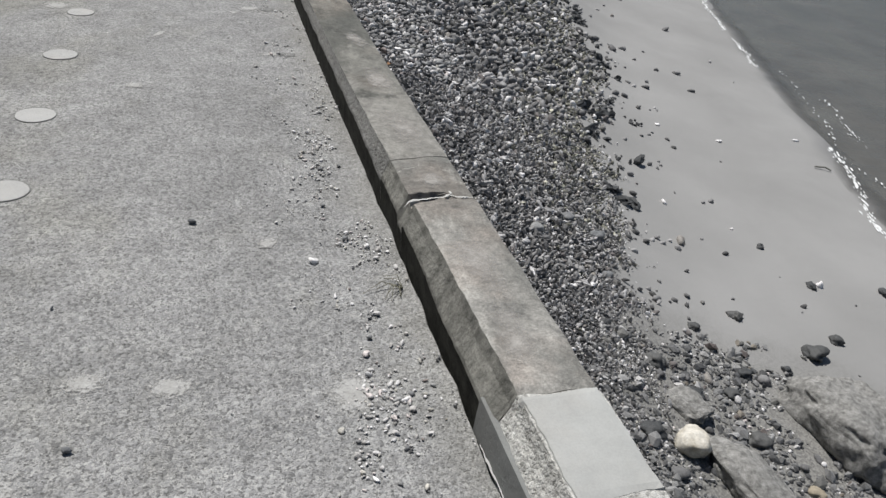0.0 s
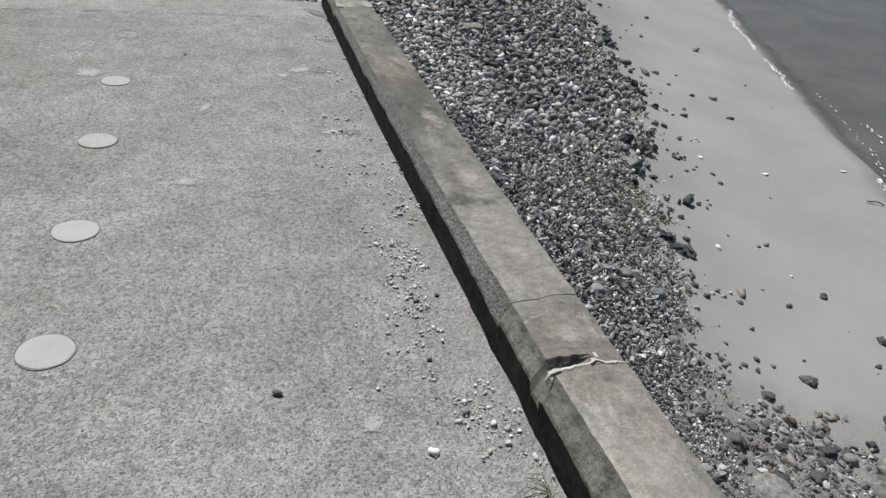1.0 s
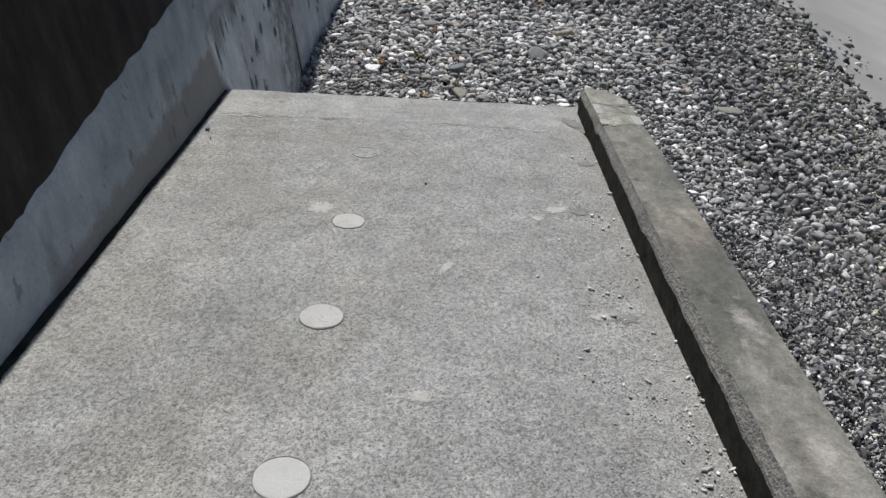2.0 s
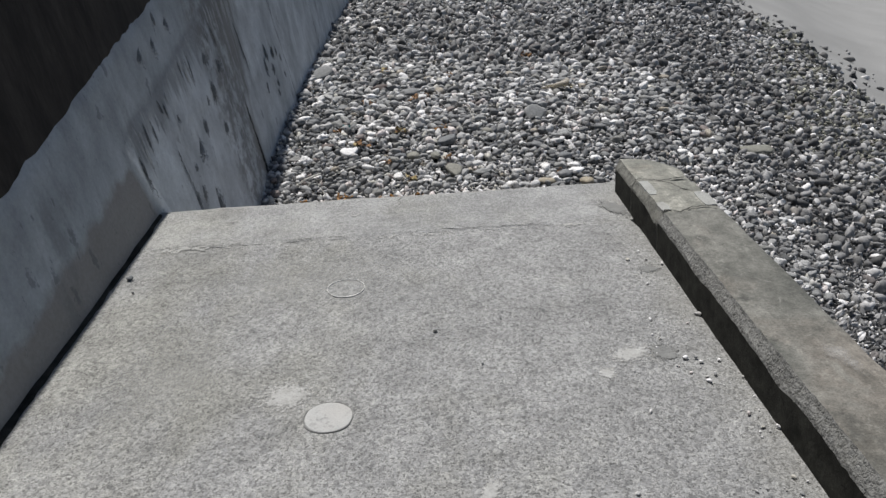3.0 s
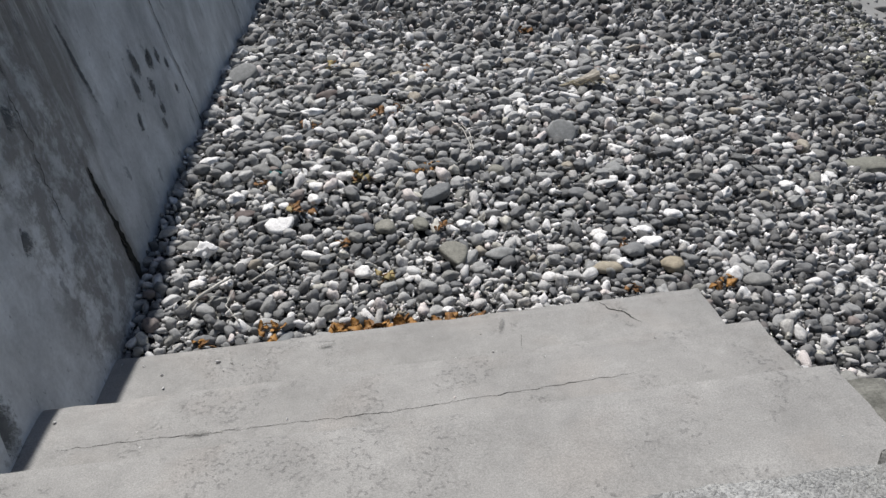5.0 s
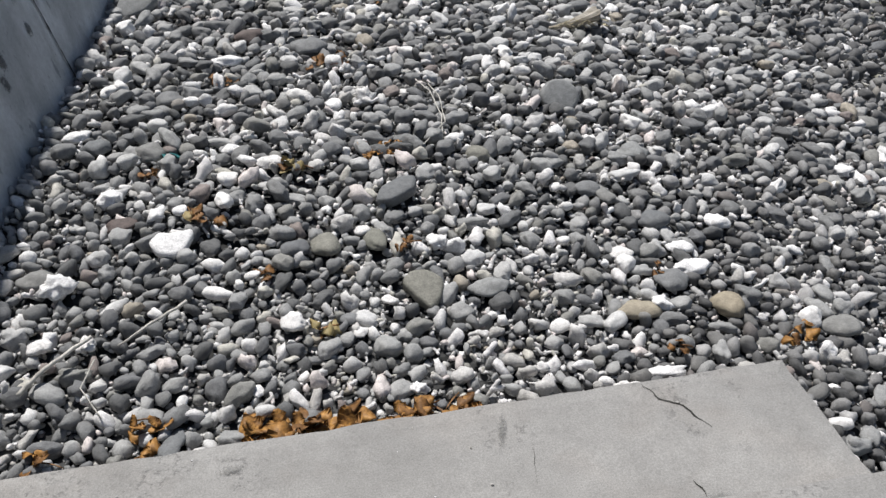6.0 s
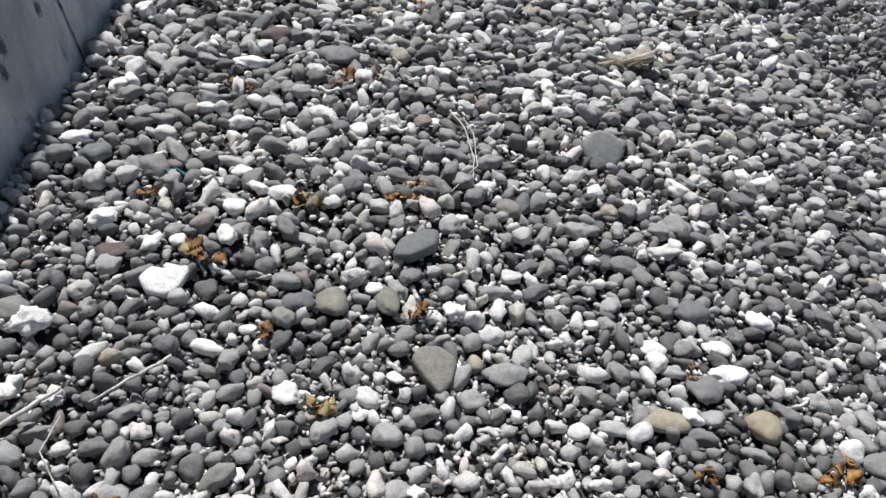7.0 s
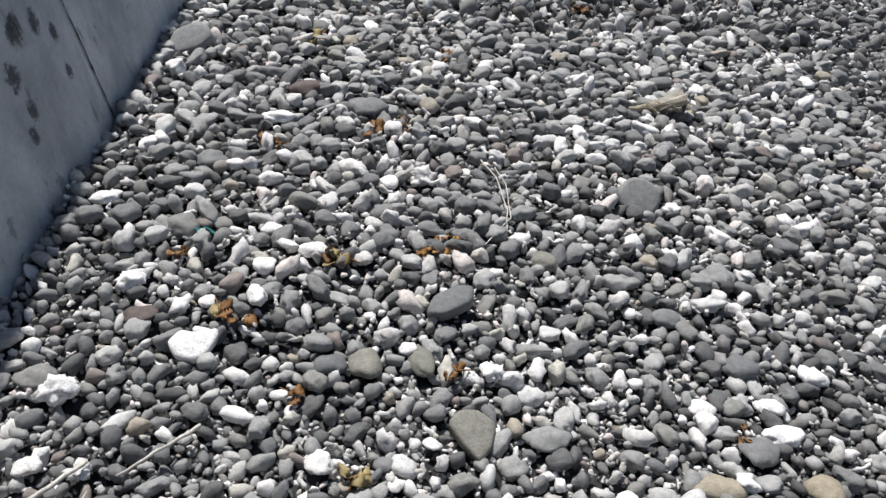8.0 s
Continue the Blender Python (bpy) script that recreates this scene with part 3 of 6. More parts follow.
def coping(y0, y1, seed, tilt=0.0, drop=0.0, jag=0.02, angle0=0.0, angle1=0.0, corner=0.0, notch=0.0):
    """One length of kerb: rough chamfer inside, flat top, ragged ends."""
    bm = bmesh.new()
    rows = []
    j0, j1 = int(y0 * 4 + 0.5), int(y1 * 4 + 0.5)
    for y in spaced(y0, y1, 0.006 if notch else 0.018):
        lo = float(np.interp(y, [1.2, 2.5, 3.4, 4.4, 7.0], [0.075, 0.085, 0.11, 0.128, 0.134]))
        prof = [(1.302, -0.06), (1.300, 0.5 * lo), (1.2975, lo - 0.012), (1.300, lo), (1.300 + 0.4 * (0.165 - lo), 0.5 * lo + 0.085), (1.300 + 0.55 * (0.165 - lo), 0.162), (1.36, 0.165), (1.41, 0.166), (1.46, 0.166), (1.51, 0.165), (1.535, 0.160), (1.545, 0.145), (1.546, 0.07)]
        row = []
        for k, (x, z) in enumerate(prof):
            f0, f1 = max(0, 1 - (y - y0) / 0.05), max(0, 1 - (y1 - y) / 0.05)
            e0 = angle0 * (x - 1.42) + jag * nz(x * 14, j0, 0.5) + jag * 0.4 * nz(x * 47, j0)
            e1 = angle1 * (x - 1.42) + jag * nz(x * 14, j1, 0.5) + jag * 0.4 * nz(x * 47, j1)
            wob = (0.003 if 3 <= k <= 4 else 0.0015) * nz(y * 6, k * 0.15, seed) + (0.003 if 3 <= k <= 5 else 0.0) * nz(y * 40, k, seed)
            if k in (2, 3):
                wob += 0.004 * nz(y * 4.2, seed + 2)
            px = x + wob + (0.006 * nz(y * 8, seed + 8) if k >= 10 else 0) + 0.012 * math.sin(y * 0.9)
            pz = z - (0.025 * max(0, nz(y * 5, seed + 1)) + 0.01 * abs(nz(y * 22, seed)) if k in (2, 3) else 0) + 0.003 * nz(x * 9, y * 9, seed) - drop + tilt * (x - 1.42) - 0.0045 * (max(f0, f1) ** 3)
            if notch and x < 1.452:
                # a wedge broken out at the inner edge
                pz -= notch * min(1.0, max(0.0, (3.394 + 0.003 * nz(x * 25, 3.0) - y) / 0.006)) * min(1.0, (1.452 - x) / 0.02)
            back = corner * max(0.0, x - 1.43) * (y - y0) / (y1 - y0)
            row.append(bm.verts.new((px, y + f0 * e0 + f1 * e1 - back, pz)))
        rows.append(row)
    for a, b in zip(rows[:-1], rows[1:]):
        for k in range(len(prof) - 1):
            f = bm.faces.new((a[k], b[k], b[k + 1], a[k + 1]))
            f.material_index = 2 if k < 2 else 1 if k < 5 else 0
    for r in (rows[0], rows[-1]):
        bm.faces.new(r)
    return bm


for k, (y0, y1, kw) in enumerate(((-6, 1.19, {}), (1.2, 2.4655, {}), (2.4668, 3.353, {"angle1": 0.12}), (3.3545, 3.6492, {"drop": 0.001, "notch": 0.024, "angle0": 0.12, "angle1": 0.2}), (3.6508, 6.715, {"angle0": 0.2, "angle1": 0.0}),
                                (6.721, 7.058, {"drop": 0.006, "tilt": -0.02, "angle1": -0.2}), (7.066, 7.37, {"drop": 0.012, "tilt": -0.04, "angle0": -0.2, "angle1": 0.0, "corner": 1.3}))):
    c = part("coping", coping(y0, y1, k * 3.7 + 1, **kw), M_AGG2 if k == 1 else M_KERB3 if k > 4 else M_KERB2 if k > 3 else M_KERB, kerb, smooth=False)
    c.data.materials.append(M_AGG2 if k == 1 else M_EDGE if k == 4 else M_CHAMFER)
    # inner face: dark algae with its shade painted into the same colour
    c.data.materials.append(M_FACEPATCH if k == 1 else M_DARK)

# mended place on the kerb
part("cement_patch", rough_slab(1.358, 1.538, 2.175, 2.462, 0.155, 0.1692, 0.015, 0.012, 0.001, 2.0, worn=0.003), M_PATCH, kerb, "smooth pale new cement patch")
bm = bmesh.new()
rows = []
for y in spaced(1.2, 2.55, 0.025):
    row = []
    for f in (0.0, 0.25, 0.5, 0.75, 1.0):
        row.append(bm.verts.new((1.299 + (0.012 * math.sin(0.9 * y) - 0.004) * f + 0.0015 * nz(y * 5, f * 2, 3.0), y + (0.02 * nz(f * 4, 2.0) if y > 2.54 else 0), -0.012 + 0.102 * f + (0.006 * nz(y * 9, 5.0) if f == 1 else 0))))
    row += [bm.verts.new((1.345, y, 0.088)), bm.verts.new((1.345, y, -0.012))]
    rows.append(row)
for p, q in zip(rows[:-1], rows[1:]):
    for k in range(7):
        bm.faces.new((p[k], q[k], q[(k + 1) % 7], p[(k + 1) % 7]))
for row in (rows[0], rows[-1]):
    bm.faces.new(row)
part("cement_patch", bm, M_FACEPATCH, kerb, "smooth grey cement skim on the inner face")
part("mortar_lip", ribbon([(1.298, 1.3, 0.003), (1.296, 1.9, 0.0035), (1.299, 2.3, 0.0035), (1.296, 2.49, 0.003)], 0.007, 7.0, 0.006), M_DISC, kerb, "splintered pale mortar lip along the kerb foot")
part("side_block", rough_slab(1.54, 1.70, 8.30, 8.62, -1.0, -0.6, 0.03, 0.025, 0.015, 6.0, worn=0.018), M_BLOCK, stairs, "rough broken concrete beside the lowest step")
part("side_block", rough_slab(1.48, 1.63, 7.50, 7.98, -1.0, -0.235, 0.03, 0.014, 0.01, 9.0, worn=0.012), M_CHAMFER, stairs, "brown weathered block beside the upper step")
part("side_block", rough_slab(1.52, 1.60, 8.0, 8.44, -1.0, -0.42, 0.03, 0.016, 0.01, 12.0, worn=0.012), M_BLOCK, stairs, "rough broken concrete beside the middle step")
part("corner_lump", rough_slab(1.30, 1.40, 7.37, 7.53, -0.25, -0.004, 0.02, 0.016, 0.008, 4.0, worn=0.012), M_STRIP, stairs, "ragged cement lump at the corner")

# dark silt along the foot of the wall, the wall's shade put into its colour
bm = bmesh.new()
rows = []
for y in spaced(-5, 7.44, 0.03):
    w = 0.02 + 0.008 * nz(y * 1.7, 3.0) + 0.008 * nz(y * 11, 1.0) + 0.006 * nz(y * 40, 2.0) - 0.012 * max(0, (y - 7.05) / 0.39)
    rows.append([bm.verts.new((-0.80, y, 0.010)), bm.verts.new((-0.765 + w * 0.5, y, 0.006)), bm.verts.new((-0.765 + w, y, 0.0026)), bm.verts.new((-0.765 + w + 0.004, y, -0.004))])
for a, b in zip(rows[:-1], rows[1:]):
    for k in range(3):
        bm.faces.new((a[k], b[k], b[k + 1], a[k + 1]))
part("silt_line", bm, M_DARK, landing, "dark silt and algae along the wall foot, wall shade in the colour", smooth=True)

# ---- sea wall ----
def render_top(y):
    return min(1.5, 0.345 + 0.167 * (y - 5.27) + 0.008 * nz(y * 3.1, 5.0) + 0.008 * nz(y * 13, 2.0) + 0.008 * nz(y * 37, 4.0))


def wall_turn(y):
    """How far the wall swings out past the steps."""
    return np.interp(y, [8.6, 9.6, 10.6, 12, 17, 45], [0.0, 0.02, 0.088, 0.115, 0.2, 0.6])


def wall_face(y, z):
    layer = 0.0
    lim = 0.375 + 0.172 * (y - 7.45) + 0.012 * nz(y * 4, 1.0) + 0.014 * nz(y * 13, 4.0)
    start = y + 0.39 * z - 7.482 + 0.006 * nz(z * 14, 6.0)
    end = 9.5 + 0.03 * nz(z * 6, 3.0) + 0.015 * nz(z * 23, 1.0) - y
    if z < lim and start > 0 and end > 0:
        layer = min(0.004 + 0.03 * (lim - z), 0.014) * min(1, (lim - z) / 0.01, start / 0.012, end / 0.02)
        if y > 7.915 - 0.12 * z + 0.01 * nz(z * 11, 2.0) and z < 0.22:
            layer -= 0.005
    layer += wall_turn(y)
    layer -= 0.0125 * min(1.0, max(0.0, (z - render_top(y)) / 0.05 + 1))
    return -0.765 - 0.15 * z + layer + 0.008 * nz(y * 1.3, z * 1.3, 2.0) + 0.004 * nz(y * 6, z * 6)


wall = new("wall_west")
tagged(wall, "battered sea wall, grey streaked render below black-stained concrete", "sea wall", kind="structure")
bm = bmesh.new()
rows = []
for y in [-8, -5, -2, 0, 1, 2, 3] + spaced(3.3, 7.3, 0.04) + spaced(7.315, 8.05, 0.0125) + spaced(8.09, 9.4, 0.03) + spaced(9.42, 9.6, 0.0125) + spaced(9.64, 14, 0.04) + spaced(14.5, 45, 0.7):
    zt = render_top(y)
    row = [bm.verts.new((wall_face(y, z), y, z)) for z in spaced(-1.3, -0.8, 0.25)[:-1] + [-0.8 + (zt + 0.8) * k / 72 for k in range(73)]]
    row.append(bm.verts.new((row[-1].co.x - 0.1, y, zt - 0.02)))
    rows.append(row)
for a, b in zip(rows[:-1], rows[1:]):
    for k in range(len(a) - 1):
        bm.faces.new((a[k], b[k], b[k + 1], a[k + 1]))
part("render_coat", bm, M_WALL, wall, "grey cement render with damp streaks", smooth=True)
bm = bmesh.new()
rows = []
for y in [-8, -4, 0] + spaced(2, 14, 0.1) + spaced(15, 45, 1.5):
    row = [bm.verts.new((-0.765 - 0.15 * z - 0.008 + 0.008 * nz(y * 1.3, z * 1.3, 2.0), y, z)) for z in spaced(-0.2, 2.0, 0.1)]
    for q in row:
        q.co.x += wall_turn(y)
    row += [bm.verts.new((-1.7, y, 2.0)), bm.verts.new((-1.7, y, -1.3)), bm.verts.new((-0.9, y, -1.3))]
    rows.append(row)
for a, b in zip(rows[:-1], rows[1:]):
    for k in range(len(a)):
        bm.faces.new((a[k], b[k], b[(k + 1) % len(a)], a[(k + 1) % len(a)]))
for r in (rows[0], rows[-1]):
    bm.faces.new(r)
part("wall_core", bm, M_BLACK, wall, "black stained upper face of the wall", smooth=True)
part("bank", rough_slab(-40, -1.65, -8, 45, -1.5, 1.9, 2.0), M_BANK, wall, "earth bank behind the wall")


# ---- marks and fittings of the landing ----
def disc(x, y, r, seed, mat, faint=False):
    bm = bmesh.new()
    n = 40
    rim = [(r * (1 + 0.035 * nz(math.cos(a * math.tau / n) * 1.6, math.sin(a * math.tau / n) * 1.6, seed))) for a in range(n)]
    rings = []
    for f, h in ((0.0, 0.0042), (0.55, 0.0045), (0.9, 0.0040), (0.985, 0.0032), (1.0, 0.001), (1.01, -0.006)):
        h -= 0.0022 if faint else 0.0
        if f == 0:
            rings.append([bm.verts.new((x, y, h))])
        else:
            rings.append([bm.verts.new((x + rim[k] * f * math.cos(k * math.tau / n), y + rim[k] * f * math.sin(k * math.tau / n), h)) for k in range(n)])
    for k in range(n):
        bm.faces.new((rings[0][0], rings[1][k], rings[1][(k + 1) % n]))
    for a, b in zip(rings[1:-1], rings[2:]):
        for k in range(n):
            bm.faces.new((a[k], b[k], b[(k + 1) % n], a[(k + 1) % n]))
    ob = part("cement_plug", bm, mat)
    return tagged(ob, "round worn plug flush in the concrete landing" if faint else "round pale cement plug set in the concrete landing", "cement plug", "plugs in a row along the landing")


PLUGS = ((0.114, 2.42), (0.114, 3.10), (0.113, 3.79), (0.113, 4.417), (0.112, 5.138), (0.127, 5.838))
plugs = [disc(x, y, 0.072 if k != 5 else 0.066, k * 2.3, M_DISC) for k, (x, y) in enumerate(PLUGS)]
plug = disc(0.13, 6.59, 0.068, 17.0, M_STRIP, True)


def rim(owner, x, y, r, z, mat, label, seed):
    """A thin raised ring of uneven width round a plug."""
    bm = bmesh.new()
    for k in range(60):
        a, b = k * math.tau / 60, (k + 1) * math.tau / 60
        gap = nz(math.cos(a) * 1.5, math.sin(a) * 1.5, seed)
        w = 0.0014 + 0.004 * max(0.0, gap + 0.1)
        low = [bm.verts.new((x + q * math.cos(t), y + q * math.sin(t), z - 0.004)) for t, q in ((a, r), (b, r), (b, r + w), (a, r + w))]
        top = [bm.verts.new((v.co.x, v.co.y, z)) for v in low]
        bm.faces.new(top)
        for i in range(4):
            bm.faces.new((low[i], low[(i + 1) % 4], top[(i + 1) % 4], top[i]))
    part("rim", bm, mat, owner, label)


M_RIM = mortar("white_lime_rim", (0.62, 0.61, 0.59), 0.1, 0.3)
rim(plug, 0.13, 6.59, 0.066, 0.0042, M_RIM, "thin white rim", 3.0)
for k, ob in enumerate(plugs):
    rim(ob, PLUGS[k][0], PLUGS[k][1], (0.0725 if k != 5 else 0.0665), 0.003, M_DAMP, "thin dark rim", k * 1.7 + 5)


def skin(name, low, high, soft=0.35, ragged=42.0, cover=0.9):
    """A thin skin of cement that breaks up towards its rim."""
    g = Mat(name, 0.88, 0.25)
    c = g.ramp(g.noise(24, 5, 0.65), (0.3, low), (0.7, high))
    c = g.mix(1.0, c, g.ramp(g.noise(200, 3, 0.7), (0.3, 0.8), (0.7, 1.2)), "MULTIPLY")
    local = g.node("ShaderNodeVectorMath", operation="LENGTH")
    g.put(g.node("ShaderNodeTexCoord").outputs["Object"], local.inputs[0])
    edge = g.math("ADD", g.math("SUBTRACT", 1.0, local.outputs["Value"]), g.math("MULTIPLY", g.math("SUBTRACT", g.noise(ragged, 6, 0.8), 0.55), 2.4))
    g.put(g.ramp(edge, (0.12, 0.0), (min(1.0, 0.12 + soft), cover)), g.b.inputs["Alpha"])
    return g.done(c, g.bump(g.noise(150, 4), 0.4, 0.004))


S_DARK = skin("dark_mortar_skin", (0.18, 0.18, 0.174), (0.245, 0.245, 0.235), 0.25)
S_PALE = skin("pale_mortar_skin", (0.34, 0.335, 0.315), (0.46, 0.455, 0.44), 0.35, 95.0)


S_PIT = skin("pitted_cement_skin", (0.16, 0.157, 0.15), (0.3, 0.295, 0.283), 0.7, 130.0)
S_SCOUR = skin("scoured_kerb_skin", (0.3, 0.283, 0.258), (0.46, 0.44, 0.41), 1.1, 14.0)
S_BLOOM = skin("pale_lime_bloom", (0.36, 0.355, 0.33), (0.46, 0.455, 0.43), 1.6, 9.0, 0.34)


def blot(name, x, y, z, w, d, seed, mat, label, category, group="", spin=0.0, parent=None, n=22):
    bm = bmesh.new()
    rim = [bm.verts.new((math.cos(k * math.tau / n), math.sin(k * math.tau / n), 0)) for k in range(n)]
    low = [bm.verts.new((math.cos(k * math.tau / n), math.sin(k * math.tau / n), -0.004)) for k in range(n)]
    bm.faces.new(rim)
    for k in range(n):
        bm.faces.new((rim[k], low[k], low[(k + 1) % n], rim[(k + 1) % n]))
    ob = part(name, bm, mat, parent)
    ob.matrix_world = Matrix.LocRotScale((x, y, z), Euler((0, 0, spin)), (w / 2, d / 2, 1))
    return tagged(ob, label) if parent else tagged(ob, label, category, group)


for k, (x, y) in enumerate(((1.112, 6.033), (1.225, 6.58), (1.15, 5.205))):
    blot("mortar_spot", x, y, 0.0028, 0.11, 0.12 if k == 0 else 0.08, k + 2.0, S_DARK, "small dark smooth mortar spot on the landing", "mortar spot", "mortar spots by the kerb")
for k, (x, y, w, d, sp) in enumerate(((1.01, 6.04, 0.2, 0.12, 0.3), (1.07, 5.21, 0.2, 0.07, 0.1), (0.53, 5.5, 0.06, 0.2, -0.5), (0.92, 5.95, 0.09, 0.09, 0.0), (0.13, 7.28, 0.07, 0.04, 0.2), (0.0, 5.95, 0.22, 0.2, 0.3),
                                      (1.05, 2.7, 0.2, 0.2, 0.4), (0.63, 2.78, 0.16, 0.1, 0.0), (0.44, 2.82, 0.13, 0.1, 0.0), (0.9, 3.4, 0.1, 0.08, 0.0), (0.45, 4.75, 0.12, 0.1, 0.0), (0.3, 2.5, 0.2, 0.16, 0.9))):
    blot("cement_smear", x, y, 0.0024 + 0.0001 * k, w, d, k * 1.7 + 9, S_PALE, "thin pale cement smear dried on the landing", "cement smear", "", sp, landing)
blot("lime_bloom", 0.0, 6.68, 0.0021, 1.35, 0.6, 2.0, S_BLOOM, "thin pale lime bloom on the worn concrete", "", parent=landing)
blot("lime_bloom", -0.35, 6.1, 0.0019, 0.6, 0.9, 5.0, S_BLOOM, "thin pale lime bloom on the worn concrete", "", parent=landing)
blot("mortar_spot", 1.25, 7.17, 0.0045, 0.12, 0.26, 31.0, S_DARK, "grey smooth mortar fill beside the kerb foot", "mortar spot", "mortar spots by the kerb", 0.5)
for k, (x, y, w, d, sp) in enumerate(((1.43, 3.9, 0.17, 0.42, 0.15), (1.44, 4.4, 0.15, 0.4, 0.1), (1.44, 4.95, 0.12, 0.3, 0.2), (1.43, 3.0, 0.15, 0.46, 0.1), (1.41, 2.66, 0.12, 0.3, 0.0), (1.43, 3.48, 0.16, 0.14, 0.2), (1.45, 5.7, 0.09, 0.2, 0.1))):
    blot("scoured_spot", x, y, 0.1695 - (0.006 if y > 6.75 else 0), w, d, k * 2.9 + 4, S_SCOUR, "pale scoured skin on the kerb top", parent=kerb, category="", spin=sp)

# pale ragged mortar along the joint before the edge strip
g = Mat("ragged_mortar_fringe", 0.88, 0.25)
axes = g.node("ShaderNodeSeparateXYZ")
g.put(g.pos, axes.inputs[0])
reach = g.math("DIVIDE", g.math("ABSOLUTE", g.math("SUBTRACT", axes.outputs[1], 7.03)), 0.055)
keep = g.math("ADD", g.math("SUBTRACT", 1.0, reach), g.math("MULTIPLY", g.math("SUBTRACT", g.noise(31, 6, 0.8), 0.56), 5.5))
keep = g.math("ADD", keep, g.math("MULTIPLY", g.math("SUBTRACT", g.noise(4.3, 3), 0.53), 3.4))
g.put(g.ramp(keep, (0.75, 0.0), (1.0, 0.75)), g.b.inputs["Alpha"])
M_FRINGE = g.done(g.ramp(g.noise(60, 5, 0.65), (0.3, (0.32, 0.318, 0.3)), (0.7, (0.46, 0.455, 0.43))), g.bump(g.noise(150, 4), 0.4, 0.004))
part("mortar_fringe", rough_slab(-0.76, 1.25, 6.95, 7.075, -0.01, 0.0036, 0.04, 0.002, 0.0008, 3.0, worn=0.002), M_FRINGE, landing, "pale ragged mortar along the joint")

for k, (x, y, z, w, d, sp) in enumerate(((0.79, 8.9, -0.5748, 0.03, 0.16, -0.25), (0.13, 8.91, -0.5748, 0.09, 0.04, 0.1), (1.22, 8.61, -0.5745, 0.1, 0.04, 0.1), (0.8, 8.62, -0.5745, 0.16, 0.03, 0.0), (-0.2, 8.27, -0.3745, 0.12, 0.03, 0.0))):
    blot("pitted_spot", x, y, z, w, d, k * 1.1, S_PIT, "small pitted spot in the cement tread", "", spin=sp, parent=stairs)
blot("pitted_spot", -0.415, 7.285, 0.0042, 0.06, 0.03, 3.0, S_PIT, "small pitted spot in the cement", "", parent=landing)

def chip(x, y, w, d, z, seed, n=22, torn=0.84):
    """A broken plate of mortar with a ragged outline."""
    r = random.Random(seed)
    bm = bmesh.new()
    rim = []
    for k in range(n):
        a = (k + r.uniform(-0.3, 0.3)) * math.tau / n
        q = r.uniform(torn, 1.06)
        rim.append((x + 0.5 * w * q * math.copysign(abs(math.cos(a)) ** 0.45, math.cos(a)), y + 0.5 * d * q * math.copysign(abs(math.sin(a)) ** 0.45, math.sin(a))))
    top = [bm.verts.new((px, py, z - 0.0012 * r.random())) for px, py in rim]
    low = [bm.verts.new((px, py, z - 0.02)) for px, py in rim]
    mid = bm.verts.new((x, y, z + 0.0006))
    for k in range(n):
        bm.faces.new((top[k], top[(k + 1) % n], mid))
        bm.faces.new((top[k], low[k], low[(k + 1) % n], top[(k + 1) % n]))
    bm.faces.new(low)
    return bm


# cracks in the cement
part("mortar_line", ribbon([(1.302, 3.330, 0.152), (1.318, 3.338, 0.1658), (1.35, 3.350, 0.1668), (1.39, 3.354, 0.167), (1.432, 3.359, 0.167), (1.455, 3.37, 0.167), (1.48, 3.362, 0.167), (1.509, 3.356, 0.1668), (1.54, 3.350, 0.166)], 0.011, 4.0, 0.007), M_LIME, kerb, "bright broken edge of a crack")
for k, (x, y, w, d) in enumerate(((1.338, 3.347, 0.03, 0.012), (1.45, 3.371, 0.02, 0.016), (1.464, 3.39, 0.009, 0.03), (1.505, 3.356, 0.02, 0.012))):
    part("mortar_chip", chip(x, y, w, d, 0.1672, k * 3 + 2, 13, 0.45), M_LIME, kerb, "bright crumb of broken mortar")
for pts, w in (([(1.318, 3.391, 0.1662), (1.38, 3.395, 0.1664), (1.445, 3.394, 0.1664)], 0.006), ([(1.305, 6.705, 0.150), (1.322, 6.735, 0.1645), (1.37, 6.70, 0.1655), (1.43, 6.745, 0.1655), (1.48, 6.745, 0.1652), (1.54, 6.73, 0.166)], 0.011),
               ([(1.302, 7.085, 0.150), (1.33, 7.09, 0.1605), (1.40, 7.05, 0.161), (1.47, 7.07, 0.159), (1.53, 7.08, 0.157)], 0.014), ([(1.35, 7.075, 0.1605), (1.44, 7.012, 0.1605), (1.455, 6.95, 0.1605), (1.50, 6.91, 0.159)], 0.006)):
    part("crack", ribbon(pts, w, pts[0][1] * 3, 0.012), M_CRACK, kerb)
for k, (x, y, w, d, z) in enumerate(((1.334, 6.982, 0.042, 0.16, 0.162), (1.331, 6.775, 0.038, 0.09, 0.162), (1.512, 6.832, 0.05, 0.155, 0.1605))):
    part("cement_patch", chip(x, y, w, d, z, k * 5 + 3), M_CHIP, kerb, "pale broken mortar chip on the kerb top")
